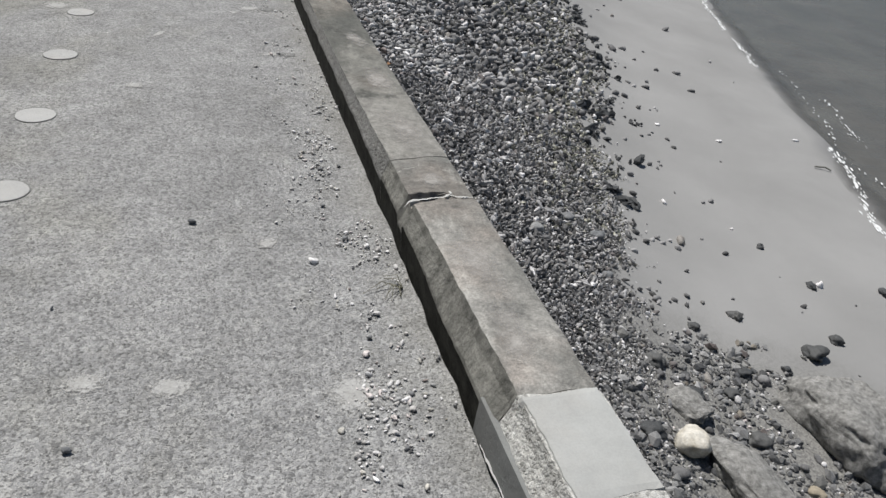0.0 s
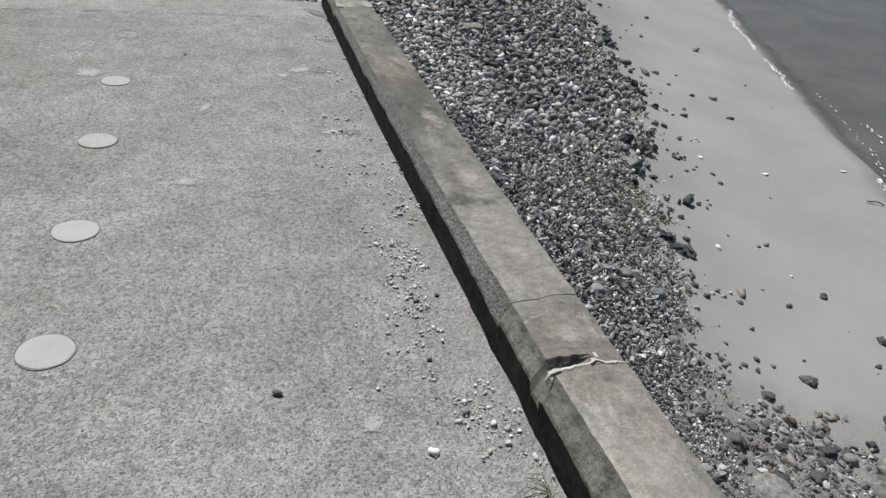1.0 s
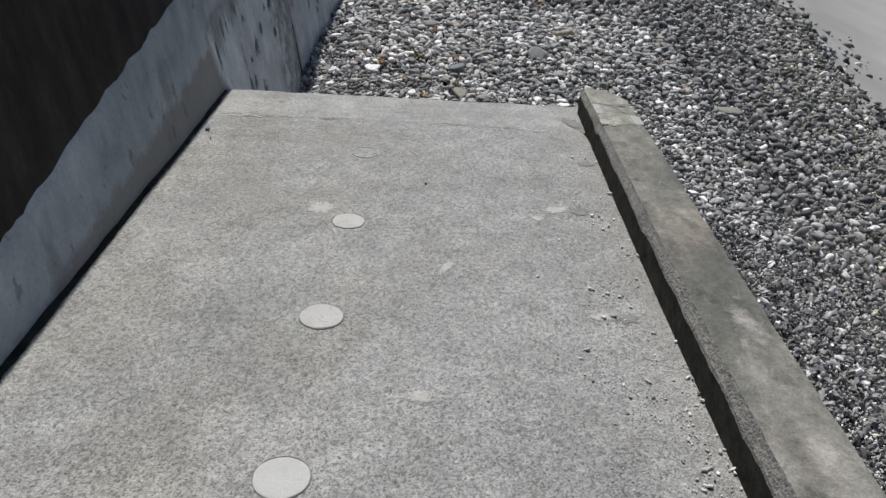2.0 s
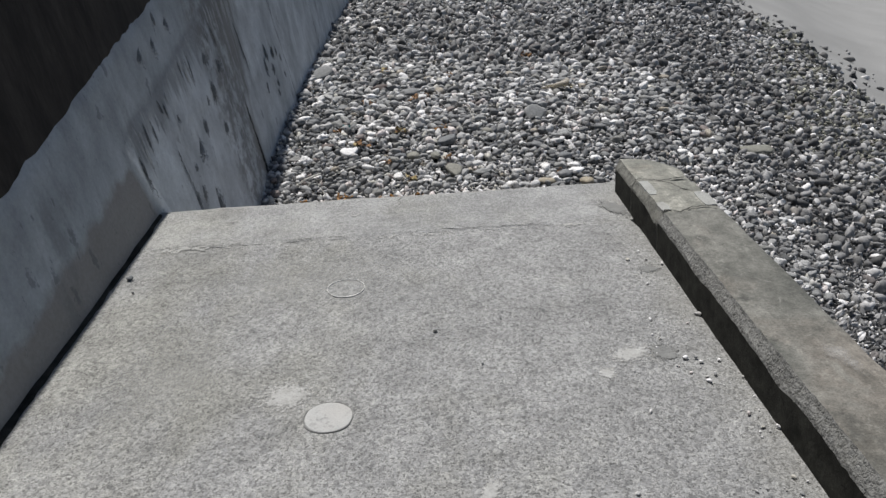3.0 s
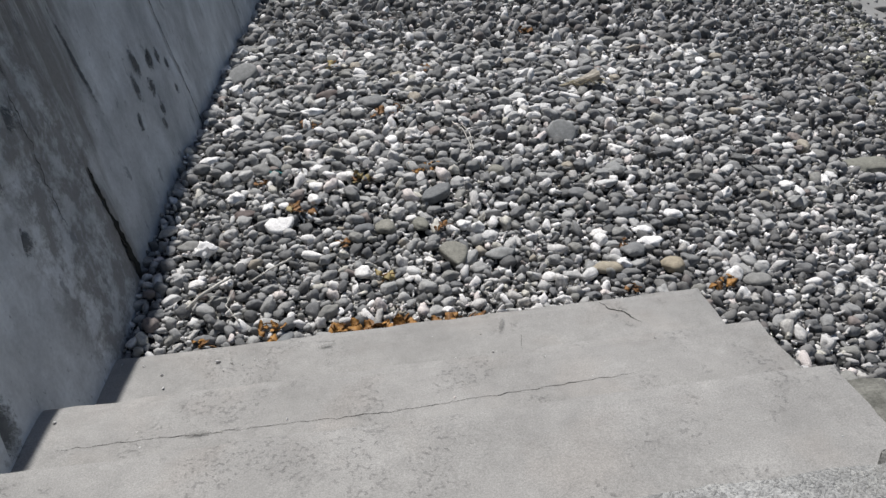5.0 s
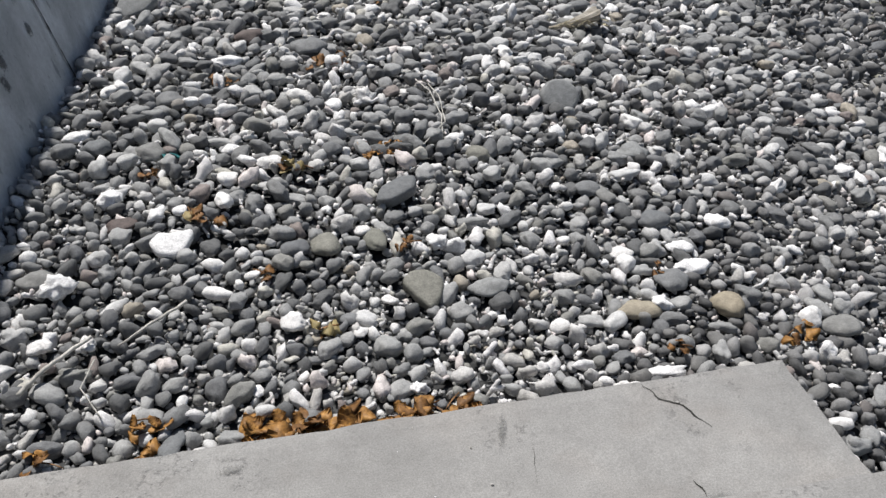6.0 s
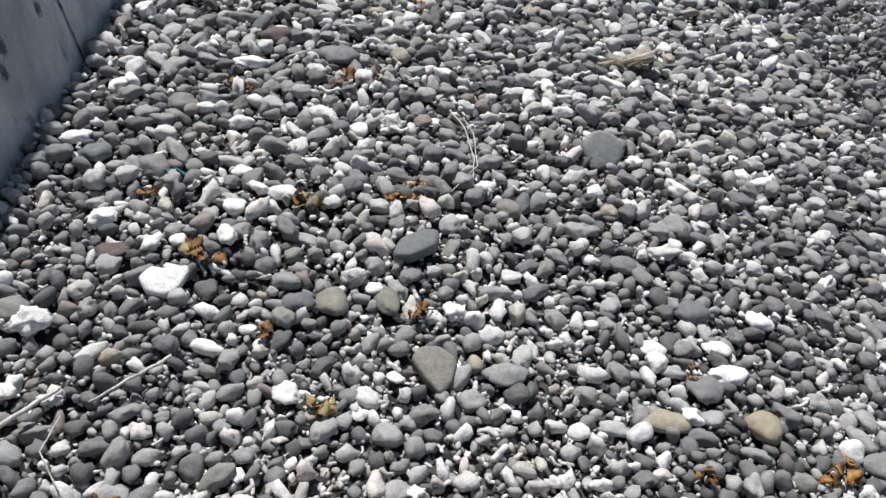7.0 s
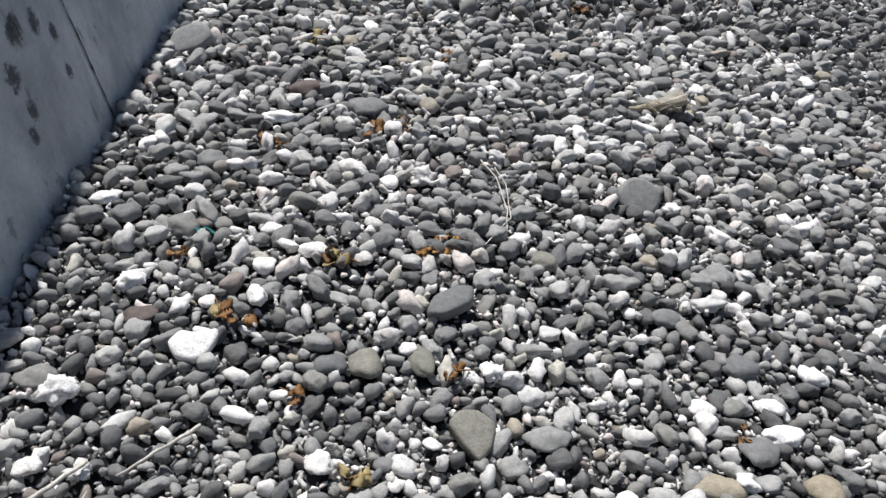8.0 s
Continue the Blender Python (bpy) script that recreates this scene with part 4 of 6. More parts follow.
for pts, w in (([(0.489, 7.073, 0.005), (0.589, 7.055, 0.005), (0.673, 7.065, 0.005)], 0.0055), ([(-0.15, 7.058, 0.005), (-0.065, 7.06, 0.005), (-0.018, 7.045, 0.005)], 0.0045), ([(0.03, 7.06, 0.005), (0.111, 7.07, 0.005)], 0.006), ([(0.27, 7.06, 0.005), (0.34, 7.052, 0.005)], 0.005), ([(0.673, 7.065, 0.005), (0.95, 7.06, 0.005)], 0.0025), ([(-0.7, 7.05, 0.005), (-0.3, 7.056, 0.005)], 0.0025), ([(0.327, 7.475, 0.004), (0.33, 7.40, 0.005), (0.318, 7.36, 0.005)], 0.005)):
    part("crack", drape(ribbon(pts, w, pts[0][0] * 5, 0.012), 0.0, 0.003, 5.0), M_CRACK, landing)
for pts, w in (([(1.19, 8.985, -0.575), (1.215, 8.93, -0.574), (1.26, 8.89, -0.574), (1.3, 8.81, -0.574)], 0.005), ([(1.19, 8.67, -0.574), (1.2, 8.62, -0.574)], 0.008), ([(0.5, 8.585, -0.575), (0.86, 8.59, -0.574), (1.1, 8.58, -0.574)], 0.003), ([(0.85, 8.85, -0.574), (0.83, 8.72, -0.574)], 0.0015)):
    part("crack", drape(ribbon(pts, w, pts[0][0] * 3, 0.01), -0.58, 0.004, -5.8), M_CRACK, stairs)
for pts, w in (([(-0.60, 8.28, -0.374), (0.4, 8.26, -0.374), (1.1, 8.29, -0.374)], 0.0022),):
    part("crack", drape(ribbon(pts, w, 2.0, 0.008), -0.38, 0.004, -3.8), M_CRACK, stairs)


def wall_line(name, pts, w, mat, label):
    part(name, ribbon([(wall_face(y, z) + 0.006, y, z) for y, z in pts], w, pts[0][0], 0.02 if label[0] == "r" else 0.004), mat, wall, label)


def dense(y0, z0, y1, z1):
    return [(y0 + (y1 - y0) * k / 24, z0 + (z1 - z0) * k / 24) for k in range(25)]


wall_line("joint", dense(11.07, -0.42, 10.9, 0.95), 0.017, M_DARK, "dark open joint in the render")
wall_line("joint", dense(13.23, -0.4, 12.95, 0.9), 0.014, M_DARK, "dark open joint in the render")
wall_line("joint", dense(9.52, -0.56, 9.5, 0.0), 0.06, M_DARK, "ragged dark break at the end of a render coat")
wall_line("joint", dense(9.5, -0.6, 9.5, -0.2), 0.03, M_DARK, "ragged dark break at the end of a render coat")
wall_line("crack", dense(7.905, 0.17, 7.955, -0.09), 0.012, M_DARK, "ragged dark edge of a render plate")
wall_line("crack", dense(9.19, 0.41, 9.12, -0.08), 0.007, M_DARK, "ragged thin crack in the render")
wall_line("crack", dense(7.42, 0.3, 7.475, 0.06), 0.006, M_DARK, "ragged dark edge of a render plate")


def scab(y0, z0, y1, z1, w, seed, mat):
    """A dark patch where the skin has come off, lying on the wall along a slanting line."""
    across = max(0.02, w * 0.55)
    mid = Vector((wall_face((y0 + y1) / 2, (z0 + z1) / 2) + 0.003, (y0 + y1) / 2, (z0 + z1) / 2))
    long = Vector((-0.15 * (z1 - z0) / 2, (y1 - y0) / 2, (z1 - z0) / 2)) * 1.25
    wide = Vector((0, across, 0))
    m = Matrix((long, wide, long.cross(wide).normalized())).transposed().to_4x4()
    m.translation = mid
    back = m.inverted()
    bm = bmesh.new()
    rings = [[bm.verts.new(back @ mid)]]
    for f in (0.35, 0.7, 1.0):
        ring = []
        for k in range(20):
            a = k * math.tau / 20
            q = mid + long * f * math.cos(a) + wide * f * math.sin(a)
            ring.append(bm.verts.new(back @ Vector((wall_face(q.y, q.z) + 0.003, q.y, q.z))))
        rings.append(ring)
    for k in range(20):
        bm.faces.new((rings[0][0], rings[1][k], rings[1][(k + 1) % 20]))
    for a, b in zip(rings[1:-1], rings[2:]):
        for k in range(20):
            bm.faces.new((a[k], b[k], b[(k + 1) % 20], a[(k + 1) % 20]))
    ob = part("stain", bm, mat, wall, "dark scab where the render skin has flaked off", smooth=True)
    ob.matrix_world = m


S_SCAB = skin("dark_flaked_render", (0.095, 0.099, 0.104), (0.16, 0.165, 0.168), 0.5)
S_SCAB2 = skin("pale_render_streak", (0.4, 0.4, 0.39), (0.52, 0.52, 0.5), 0.4)
for k, mark in enumerate((
        (8.84, 0.32, 8.81, 0.16, 0.123), (8.69, 0.25, 8.65, 0.20, 0.04), (8.87, 0.06, 8.80, -0.02, 0.081), (8.50, 0.17, 8.48, 0.06, 0.085), (8.37, 0.10, 8.18, 0.02, 0.088), (8.11, 0.03, 8.08, -0.02, 0.055),
        (8.11, 0.30, 8.07, 0.25, 0.041), (9.13, 0.39, 9.08, 0.30, 0.131), (8.91, 0.47, 8.82, 0.41, 0.105), (8.12, -0.08, 8.05, -0.19, 0.07), (8.33, -0.18, 8.25, -0.38, 0.15), (7.97, -0.06, 7.95, -0.2, 0.09))):
    scab(*mark, k * 1.3, S_SCAB)
for k, mark in enumerate((
        (7.94, 0.41, 7.96, 0.31, 0.05), (7.88, 0.43, 7.92, 0.34, 0.04), (8.38, 0.52, 8.39, 0.42, 0.034), (8.57, 0.53, 8.56, 0.36, 0.038), (9.19, 0.60, 9.25, 0.45, 0.062), (7.62, 0.40, 7.60, 0.24, 0.035), (7.43, 0.30, 7.46, 0.11, 0.05),
        (7.70, 0.38, 7.72, 0.25, 0.04), (8.27, 0.80, 8.24, 0.72, 0.048), (7.78, 0.64, 7.96, 0.66, 0.05), (7.99, 0.65, 8.22, 0.68, 0.04), (8.34, 0.71, 8.50, 0.73, 0.045), (10.39, 0.26, 10.42, 0.10, 0.15), (10.61, 0.20, 10.63, 0.10, 0.13), (9.76, 0.57, 9.87, 0.12, 0.05),
        (10.60, 0.20, 10.58, 0.08, 0.1), (10.75, 0.17, 10.74, 0.08, 0.08), (10.86, 0.09, 10.84, 0.01, 0.07), (10.49, 0.09, 10.48, -0.02, 0.09), (10.52, -0.05, 10.50, -0.13, 0.07), (10.47, -0.12, 10.45, -0.19, 0.06), (10.86, -0.05, 10.84, -0.12, 0.05), (10.3, 0.16, 10.3, 0.0, 0.09), (10.2, 0.0, 10.17, -0.1, 0.06))):
    scab(*mark, k * 1.7 + 40, S_SCAB)
for k, mark in enumerate(((8.51, 0.53, 8.54, 0.34, 0.03), (8.44, 0.51, 8.47, 0.36, 0.02), (9.05, 0.62, 9.09, 0.45, 0.03), (7.53, 0.36, 7.54, 0.16, 0.03), (8.02, 0.44, 8.04, 0.36, 0.02))):
    scab(*mark, k * 1.9 + 80, S_SCAB2)

# ---- stones ----
rng = np.random.default_rng(11)


def ico(level, seed, rough, facet=0.0, slab=1.0):
    """A stone of unit radius; slab below 1 flattens its top and steepens its sides."""
    bm = lump_mesh("stone", seed, level, rough, facet)
    bm.verts.ensure_lookup_table()
    v = np.array([x.co[:] for x in bm.verts])
    f = np.array([[x.index for x in p.verts] for p in bm.faces])
    bm.free()
    v[:, 2] = 0.92 * np.sign(v[:, 2]) * np.abs(v[:, 2]) ** slab
    return v, f


PEBBLES = [ico(2, k * 1.9, 0.55, 0.03, (0.6, 0.75, 1.0)[k % 3]) for k in range(9)] + [ico(2, 40 + k, 0.7, 0.2, 0.65) for k in range(6)]
CORALS = [ico(2, 60 + k * 1.3, 0.75, 0.32) for k in range(8)]


def branch(seed):
    """A broken finger of coral: two to four stubby tapered arms from one knot."""
    r = random.Random(seed)
    vs, fs = [], []
    for arm in range(r.choice((2, 3, 3, 4))):
        a = r.uniform(0, math.tau)
        way = Vector((math.cos(a), math.sin(a), r.uniform(-0.35, 0.6))).normalized()
        e = way.orthogonal().normalized()
        g = way.cross(e)
        length, thick = r.uniform(0.7, 1.35), r.uniform(0.26, 0.42)
        base = len(vs)
        bend = Vector((r.uniform(-0.2, 0.2), r.uniform(-0.2, 0.2), r.uniform(-0.1, 0.2)))
        for f, w in ((-0.22, 0.6), (0.0, 1.0), (0.4, 0.85), (0.75, 0.95), (1.0, 0.55)):
            c = way * length * f + bend * f * f
            for k in range(6):
                t = k * math.tau / 6
                q = thick * w * r.uniform(0.8, 1.2)
                vs.append(tuple(c + e * q * math.cos(t) + g * q * math.sin(t)))
        for row in range(4):
            for k in range(6):
                i, j = base + row * 6 + k, base + row * 6 + (k + 1) % 6
                fs += [(i, j, j + 6), (i, j + 6, i + 6)]
        fs += [(base, base + k + 1, base + k) for k in range(1, 5)]
        fs += [(base + 24, base + 24 + k, base + 25 + k) for k in range(1, 5)]
    return np.array(vs), np.array(fs)


BRANCHES = [branch(k + 5) for k in range(9)]
FAR_PEBBLES = [ico(1, k * 2.7, 0.6, 0.25) for k in range(9)]
MID_PEBBLES = [ico(1, 30 + k * 2.7, 0.7, 0.35, 0.75) for k in range(10)]


def scatter(shapes, px, py, pz, sizes, flat, stretch, tilt=0.35):
    """Many stones in one set of arrays: at px, py, pz, of those radii."""
    vs, fs, base = [], [], 0
    kind = rng.integers(0, len(shapes), len(px))
    for k, (v, f) in enumerate(shapes):
        w = np.nonzero(kind == k)[0]
        if not len(w):
            continue
        n = len(w)
        s = np.stack([sizes[w] * stretch[w], sizes[w] / stretch[w], sizes[w] * flat[w]], 1)
        p = v[None] * s[:, None]
        a, b, c = rng.uniform(0, math.tau, n), rng.normal(0, tilt, n), rng.normal(0, tilt, n)
        y, z = p[..., 1] * np.cos(b)[:, None] - p[..., 2] * np.sin(b)[:, None], p[..., 1] * np.sin(b)[:, None] + p[..., 2] * np.cos(b)[:, None]
        x, z = p[..., 0] * np.cos(c)[:, None] + z * np.sin(c)[:, None], -p[..., 0] * np.sin(c)[:, None] + z * np.cos(c)[:, None]
        q = np.stack([x * np.cos(a)[:, None] - y * np.sin(a)[:, None] + px[w][:, None], x * np.sin(a)[:, None] + y * np.cos(a)[:, None] + py[w][:, None], z + pz[w][:, None]], -1)
        vs.append(q.reshape(-1, 3))
        fs.append((f[None] + (base + np.arange(n) * len(v))[:, None, None]).reshape(-1, 3))
        base += n * len(v)
    return np.concatenate(vs), np.concatenate(fs)


# single stones that stand out: x, y, width, depth, thickness, tone
M_WHITE = stone("pale_stone", [(0.0, (0.8, 0.785, 0.775)), (0.4, (0.7, 0.68, 0.66)), (0.7, (0.85, 0.835, 0.825))], 0.85, False, 0.6, 90)
M_SLATE = stone("dark_stone", [(0.0, (0.165, 0.17, 0.174)), (0.3, (0.2, 0.202, 0.203)), (0.6, (0.145, 0.149, 0.155)), (0.8, (0.235, 0.232, 0.222))], 0.75, False, 0.5, 110)
M_GREY = stone("mid_grey_stone", [(0.0, (0.27, 0.272, 0.268)), (0.5, (0.24, 0.242, 0.24))], 0.8, False, 0.4, 110)
M_WETSTONE = stone("damp_dark_stone", [(0.0, (0.075, 0.076, 0.075)), (0.4, (0.1, 0.1, 0.097)), (0.7, (0.06, 0.062, 0.063))], 0.7, False, 0.6, 90)
M_TAN = stone("tan_stone", [(0.0, (0.31, 0.267, 0.2)), (0.5, (0.34, 0.298, 0.23))], 0.75, False, 0.4, 110)
M_OLIVE = stone("olive_grey_stone", [(0.0, (0.2, 0.197, 0.168)), (0.5, (0.225, 0.218, 0.188))], 0.75, False, 0.6, 90)
M_RED = stone("brown_stone", [(0.0, (0.14, 0.1, 0.085)), (0.5, (0.12, 0.095, 0.088))], 0.75, False, 0.5, 90)
M_ROCK = plain("weathered_rock", (0.11, 0.108, 0.1), (0.37, 0.362, 0.342), 26, 0.95, 0.9, 0.01, 150)
M_CREAM = plain("cream_stone", (0.42, 0.375, 0.29), (0.68, 0.655, 0.59), 12, 0.75, 0.4, 0.01, 60)
taken = []


def beach_stone(x, y, w, d, mat, label, seed, thick=None, square=1.0, name="beach_stone", category="stone", group="large stones on the beach", facet=0.0, rough=0.4, spin=None, sink=0.3, flat=1.0, level=3, lean=0.1):
    thick = thick or 0.55 * min(w, d)
    bm = lump_mesh(name, seed, level, rough, facet, flat)
    if square < 1:
        bm.free()
        bm = bmesh.new()
        bmesh.ops.create_icosphere(bm, subdivisions=level, radius=1.0)
        for v in bm.verts:
            n = v.co.copy()
            p = Vector([math.copysign(abs(q) ** square, q) for q in n])
            p *= 1 + rough * 0.5 * nz(p.x + seed, p.y, p.z, 0.9) + facet * nz(p.x + seed, p.y, p.z, 2.4) + facet * 0.5 * nz(p.x, p.y + seed, p.z, 6.0) + facet * 0.25 * nz(p.x, p.y + seed, p.z, 14.0)
            p.z += 0.3 * nz(p.x * 1.1, p.y * 1.1, seed) + 0.06 * nz(p.x * 5, p.y * 5, seed) + 0.03 * nz(p.x * 13, p.y * 13, seed)
            v.co = p
    lo = [min(v.co[k] for v in bm.verts) for k in range(3)]
    hi = [max(v.co[k] for v in bm.verts) for k in range(3)]
    for v in bm.verts:
        v.co = Vector((w * ((v.co.x - lo[0]) / (hi[0] - lo[0]) - 0.5), d * ((v.co.y - lo[1]) / (hi[1] - lo[1]) - 0.5), thick * ((v.co.z - lo[2]) / (hi[2] - lo[2]) - sink)))
    ob = part(name, bm, mat, smooth=True)
    r = random.Random(seed)
    ob.matrix_world = Matrix.Translation((x, y, float(beach_z(x, y)) + (0.022 if 0.93 * x - 0.37 * y < 1.3 and y > 8.3 else -0.003))) @ Euler((r.uniform(-lean, lean), r.uniform(-lean, lean), r.uniform(-0.3, 0.3) if spin is None else spin)).to_matrix().to_4x4()
    taken.append((x, y, w / 2, d / 2))
    return tagged(ob, label, category, group)


WHITE_STONES = ((0.35, 10.78, 0.11, 0.1), (0.49, 10.69, 0.076, 0.08), (0.23, 10.25, 0.114, 0.085), (-0.49, 10.48, 0.116, 0.075), (0.03, 11.17, 0.149, 0.09), (0.53, 9.83, 0.067, 0.06),
                (0.08, 10.36, 0.079, 0.065), (2.14, 11.84, 0.09, 0.11), (2.96, 12.21, 0.11, 0.13), (1.61, 10.64, 0.08, 0.07), (1.39, 9.65, 0.088, 0.075), (1.81, 9.79, 0.09, 0.09), (1.61, 9.56, 0.127, 0.08),
                (1.61, 9.66, 0.092, 0.07), (0.48, 9.39, 0.05, 0.055), (0.58, 9.51, 0.06, 0.052), (-0.08, 10.0, 0.053, 0.055), (-0.42, 9.43, 0.07, 0.066))
for k, (x, y, w, d) in enumerate(WHITE_STONES):
    beach_stone(x, y, w, d, M_WHITE, "pale bleached stone among the dark pebbles", 3.1 * k + 1, group="pale stones on the beach", rough=0.5, sink=0.1)
CORAL_LUMPS = ((0.62, 10.74, 0.1, 0.1), (-0.41, 9.65, 0.132, 0.11), (-0.32, 10.06, 0.1, 0.09), (0.78, 9.75, 0.1, 0.075), (1.43, 9.40, 0.075, 0.07), (-0.3, 9.42, 0.076, 0.075), (1.33, 9.12, 0.13, 0.05), (1.2, 9.08, 0.1, 0.06), (0.62, 9.16, 0.06, 0.05))
for k, (x, y, w, d) in enumerate(CORAL_LUMPS):
    beach_stone(x, y, w, d, M_WHITE, "knobbly bleached lump of dead coral on the pebbles", 5.7 * k + 2, name="coral_lump", category="coral", group="coral lumps on the beach", facet=0.55, rough=0.7, thick=0.75 * min(w, d), sink=0.12)
DARK_STONES = ((0.4, 9.77, 0.103, 0.13, "o"), (0.565, 9.79, 0.085, 0.14, "o"), (0.9, 9.53, 0.142, 0.09, "g"), (-0.21, 10.35, 0.115, 0.11, "s"), (1.02, 10.25, 0.108, 0.085, "o"),
               (1.645, 10.23, 0.134, 0.11, "g"), (1.57, 9.81, 0.118, 0.105, "s"), (1.51, 9.5, 0.119, 0.11, "s"), (1.44, 9.97, 0.074, 0.12, "s"), (1.35, 9.39, 0.155, 0.085, "t"), (1.65, 9.37, 0.105, 0.115, "t"), (2.69, 11.45, 0.17, 0.15, "s"),
               (0.41, 11.31, 0.18, 0.15, "s"), (0.13, 11.46, 0.16, 0.13, "r"), (0.3, 9.77, 0.1, 0.085, "s"), (1.38, 10.01, 0.107, 0.09, "s"), (-0.41, 10.39, 0.112, 0.1, "s"), (-0.26, 9.93, 0.106, 0.075, "r"), (1.49, 9.66, 0.09, 0.075, "s"),
               (-0.48, 9.7, 0.118, 0.1, "s"), (-0.18, 10.77, 0.134, 0.11, "s"), (1.96, 11.89, 0.16, 0.12, "s"), (2.0, 9.27, 0.13, 0.1, "s"), (-0.04, 9.07, 0.06, 0.12, "s"), (0.45, 9.45, 0.06, 0.05, "s"))
TONES = {"g": (M_GREY, "smooth mid-grey rounded stone"), "s": (M_SLATE, "smooth dark grey sea-worn stone"), "o": (M_OLIVE, "olive-grey sea-worn stone"), "t": (M_TAN, "smooth tan rounded stone"), "r": (M_RED, "dull brown sea-worn stone")}
for k, (x, y, w, d, tone) in enumerate(DARK_STONES):
    beach_stone(x, y, w, d, TONES[tone][0], TONES[tone][1] + " on the pebble beach", 2.3 * k + 4, rough=0.35, sink=0.2)


def plate_stone(x, y, lift, outline, thick, lean, mat, label, category="stone", group="large stones on the beach", seed=1.0):
    """A flat broken piece: its outline, a worn rim, an uneven top and a smaller underside."""
    bm = bmesh.new()
    pts = []
    for k, (ax, ay) in enumerate(outline):
        bx, by = outline[(k + 1) % len(outline)]
        for f in (0.0, 0.25, 0.5, 0.75):
            q = 0.003 * nz(ax * 40 + f * 3, ay * 40, seed)
            pts.append((ax + (bx - ax) * f + q, ay + (by - ay) * f + q))
    # round the corners a little
    pts = [((pts[k - 1][0] + 2 * p0[0] + pts[(k + 1) % len(pts)][0]) / 4, (pts[k - 1][1] + 2 * p0[1] + pts[(k + 1) % len(pts)][1]) / 4) for k, p0 in enumerate(pts)]
    n = len(pts)
    rings = [[bm.verts.new((px * f, py * f, thick * h + (0.004 if f > 0.9 else 0.0015) * nz(px * f * 30, py * f * 30, seed + (h if f > 0.9 else 0.5)))) for px, py in pts] for f, h in ((0.8, -0.5), (0.98, -0.3), (1.0, 0.2), (0.95, 0.42), (0.8, 0.48), (0.5, 0.51), (0.2, 0.52))]
    for u, v in zip(rings[:-1], rings[1:]):
        for k in range(n):
            bm.faces.new((u[k], u[(k + 1) % n], v[(k + 1) % n], v[k]))
    for ring, h in ((rings[0], -0.5), (rings[-1], 0.52)):
        mid = bm.verts.new((0, 0, thick * h))
        for k in range(n):
            bm.faces.new((ring[k], ring[(k + 1) % n], mid))
    ob = part("beach_stone", bm, mat, smooth=True)
    ob.matrix_world = Matrix.Translation((x, y, float(beach_z(x, y)) + lift)) @ Euler(lean).to_matrix().to_4x4()
    w, d = (max(q[k] for q in outline) - min(q[k] for q in outline) for k in (0, 1))
    taken.append((x, y, w / 2, d / 2))
    return tagged(ob, label, category, group)


plate_stone(0.665, 10.0, 0.055, ((-0.085, -0.035), (-0.03, -0.055), (0.07, -0.02), (0.09, 0.045), (0.03, 0.06), (-0.05, 0.03)), 0.05, (0.18, -0.12, 0.1), M_SLATE, "flat angular dark slab of stone tilted on the pebbles", seed=7.0)
plate_stone(0.69, 9.54, 0.034, ((-0.07, 0.03), (-0.02, -0.045), (0.015, -0.085), (0.05, -0.04), (0.07, 0.03), (0.02, 0.075), (-0.04, 0.07)), 0.045, (0.3, 0.1, 0.0), M_OLIVE, "angular grey-brown stone with a pitted face", seed=13.0)
disc_rim = tuple((0.088 * math.cos(k * math.tau / 14), 0.082 * math.sin(k * math.tau / 14)) for k in range(14))
plate_stone(1.47, 10.66, 0.06, disc_rim, 0.045, (0.75, 0.12, 0.0), M_GREY, "round flat grey stone propped up among the pebbles", seed=23.0)
plate_stone(-0.45, 11.84, 0.06, ((-0.11, 0.0), (-0.08, -0.06), (0.03, -0.085), (0.11, -0.05), (0.115, 0.02), (0.05, 0.075), (-0.05, 0.07)), 0.06, (0.55, -0.35, 0.3), M_GREY, "broad flat grey stone leaning by the wall", seed=29.0)
plate_stone(-0.09, 9.82, 0.042, ((-0.075, 0.01), (-0.05, -0.04), (0.0, -0.06), (0.035, -0.045), (0.07, 0.02), (0.065, 0.05), (0.02, 0.035), (-0.04, 0.045)), 0.035, (0.32, 0.05, 0.1), M_WHITE, "pale bleached shield-shaped stone on the pebbles", group="pale stones on the beach", seed=19.0)
for k, (x, y, w, d, tone) in enumerate(((3.61, 10.95, 0.36, 0.22, "o"), (4.32, 12.28, 0.16, 0.14, "s"), (3.2, 10.85, 0.16, 0.13, "s"), (6.53, 14.72, 0.17, 0.15, "s"), (3.33, 12.51, 0.17, 0.13, "s"), (3.72, 6.65, 0.14, 0.13, "s"), (3.96, 6.49, 0.16, 0.13, "s"), (3.25, 6.26, 0.14, 0.11, "g"), (3.8, 5.93, 0.11, 0.1, "s"))):
    beach_stone(x, y, w, d, TONES[tone][0], TONES[tone][1] + " standing out on the slope", 3.7 * k + 9, rough=0.4, facet=0.06, thick=(0.2 if tone == "o" else 0.6) * w, sink=0.3)

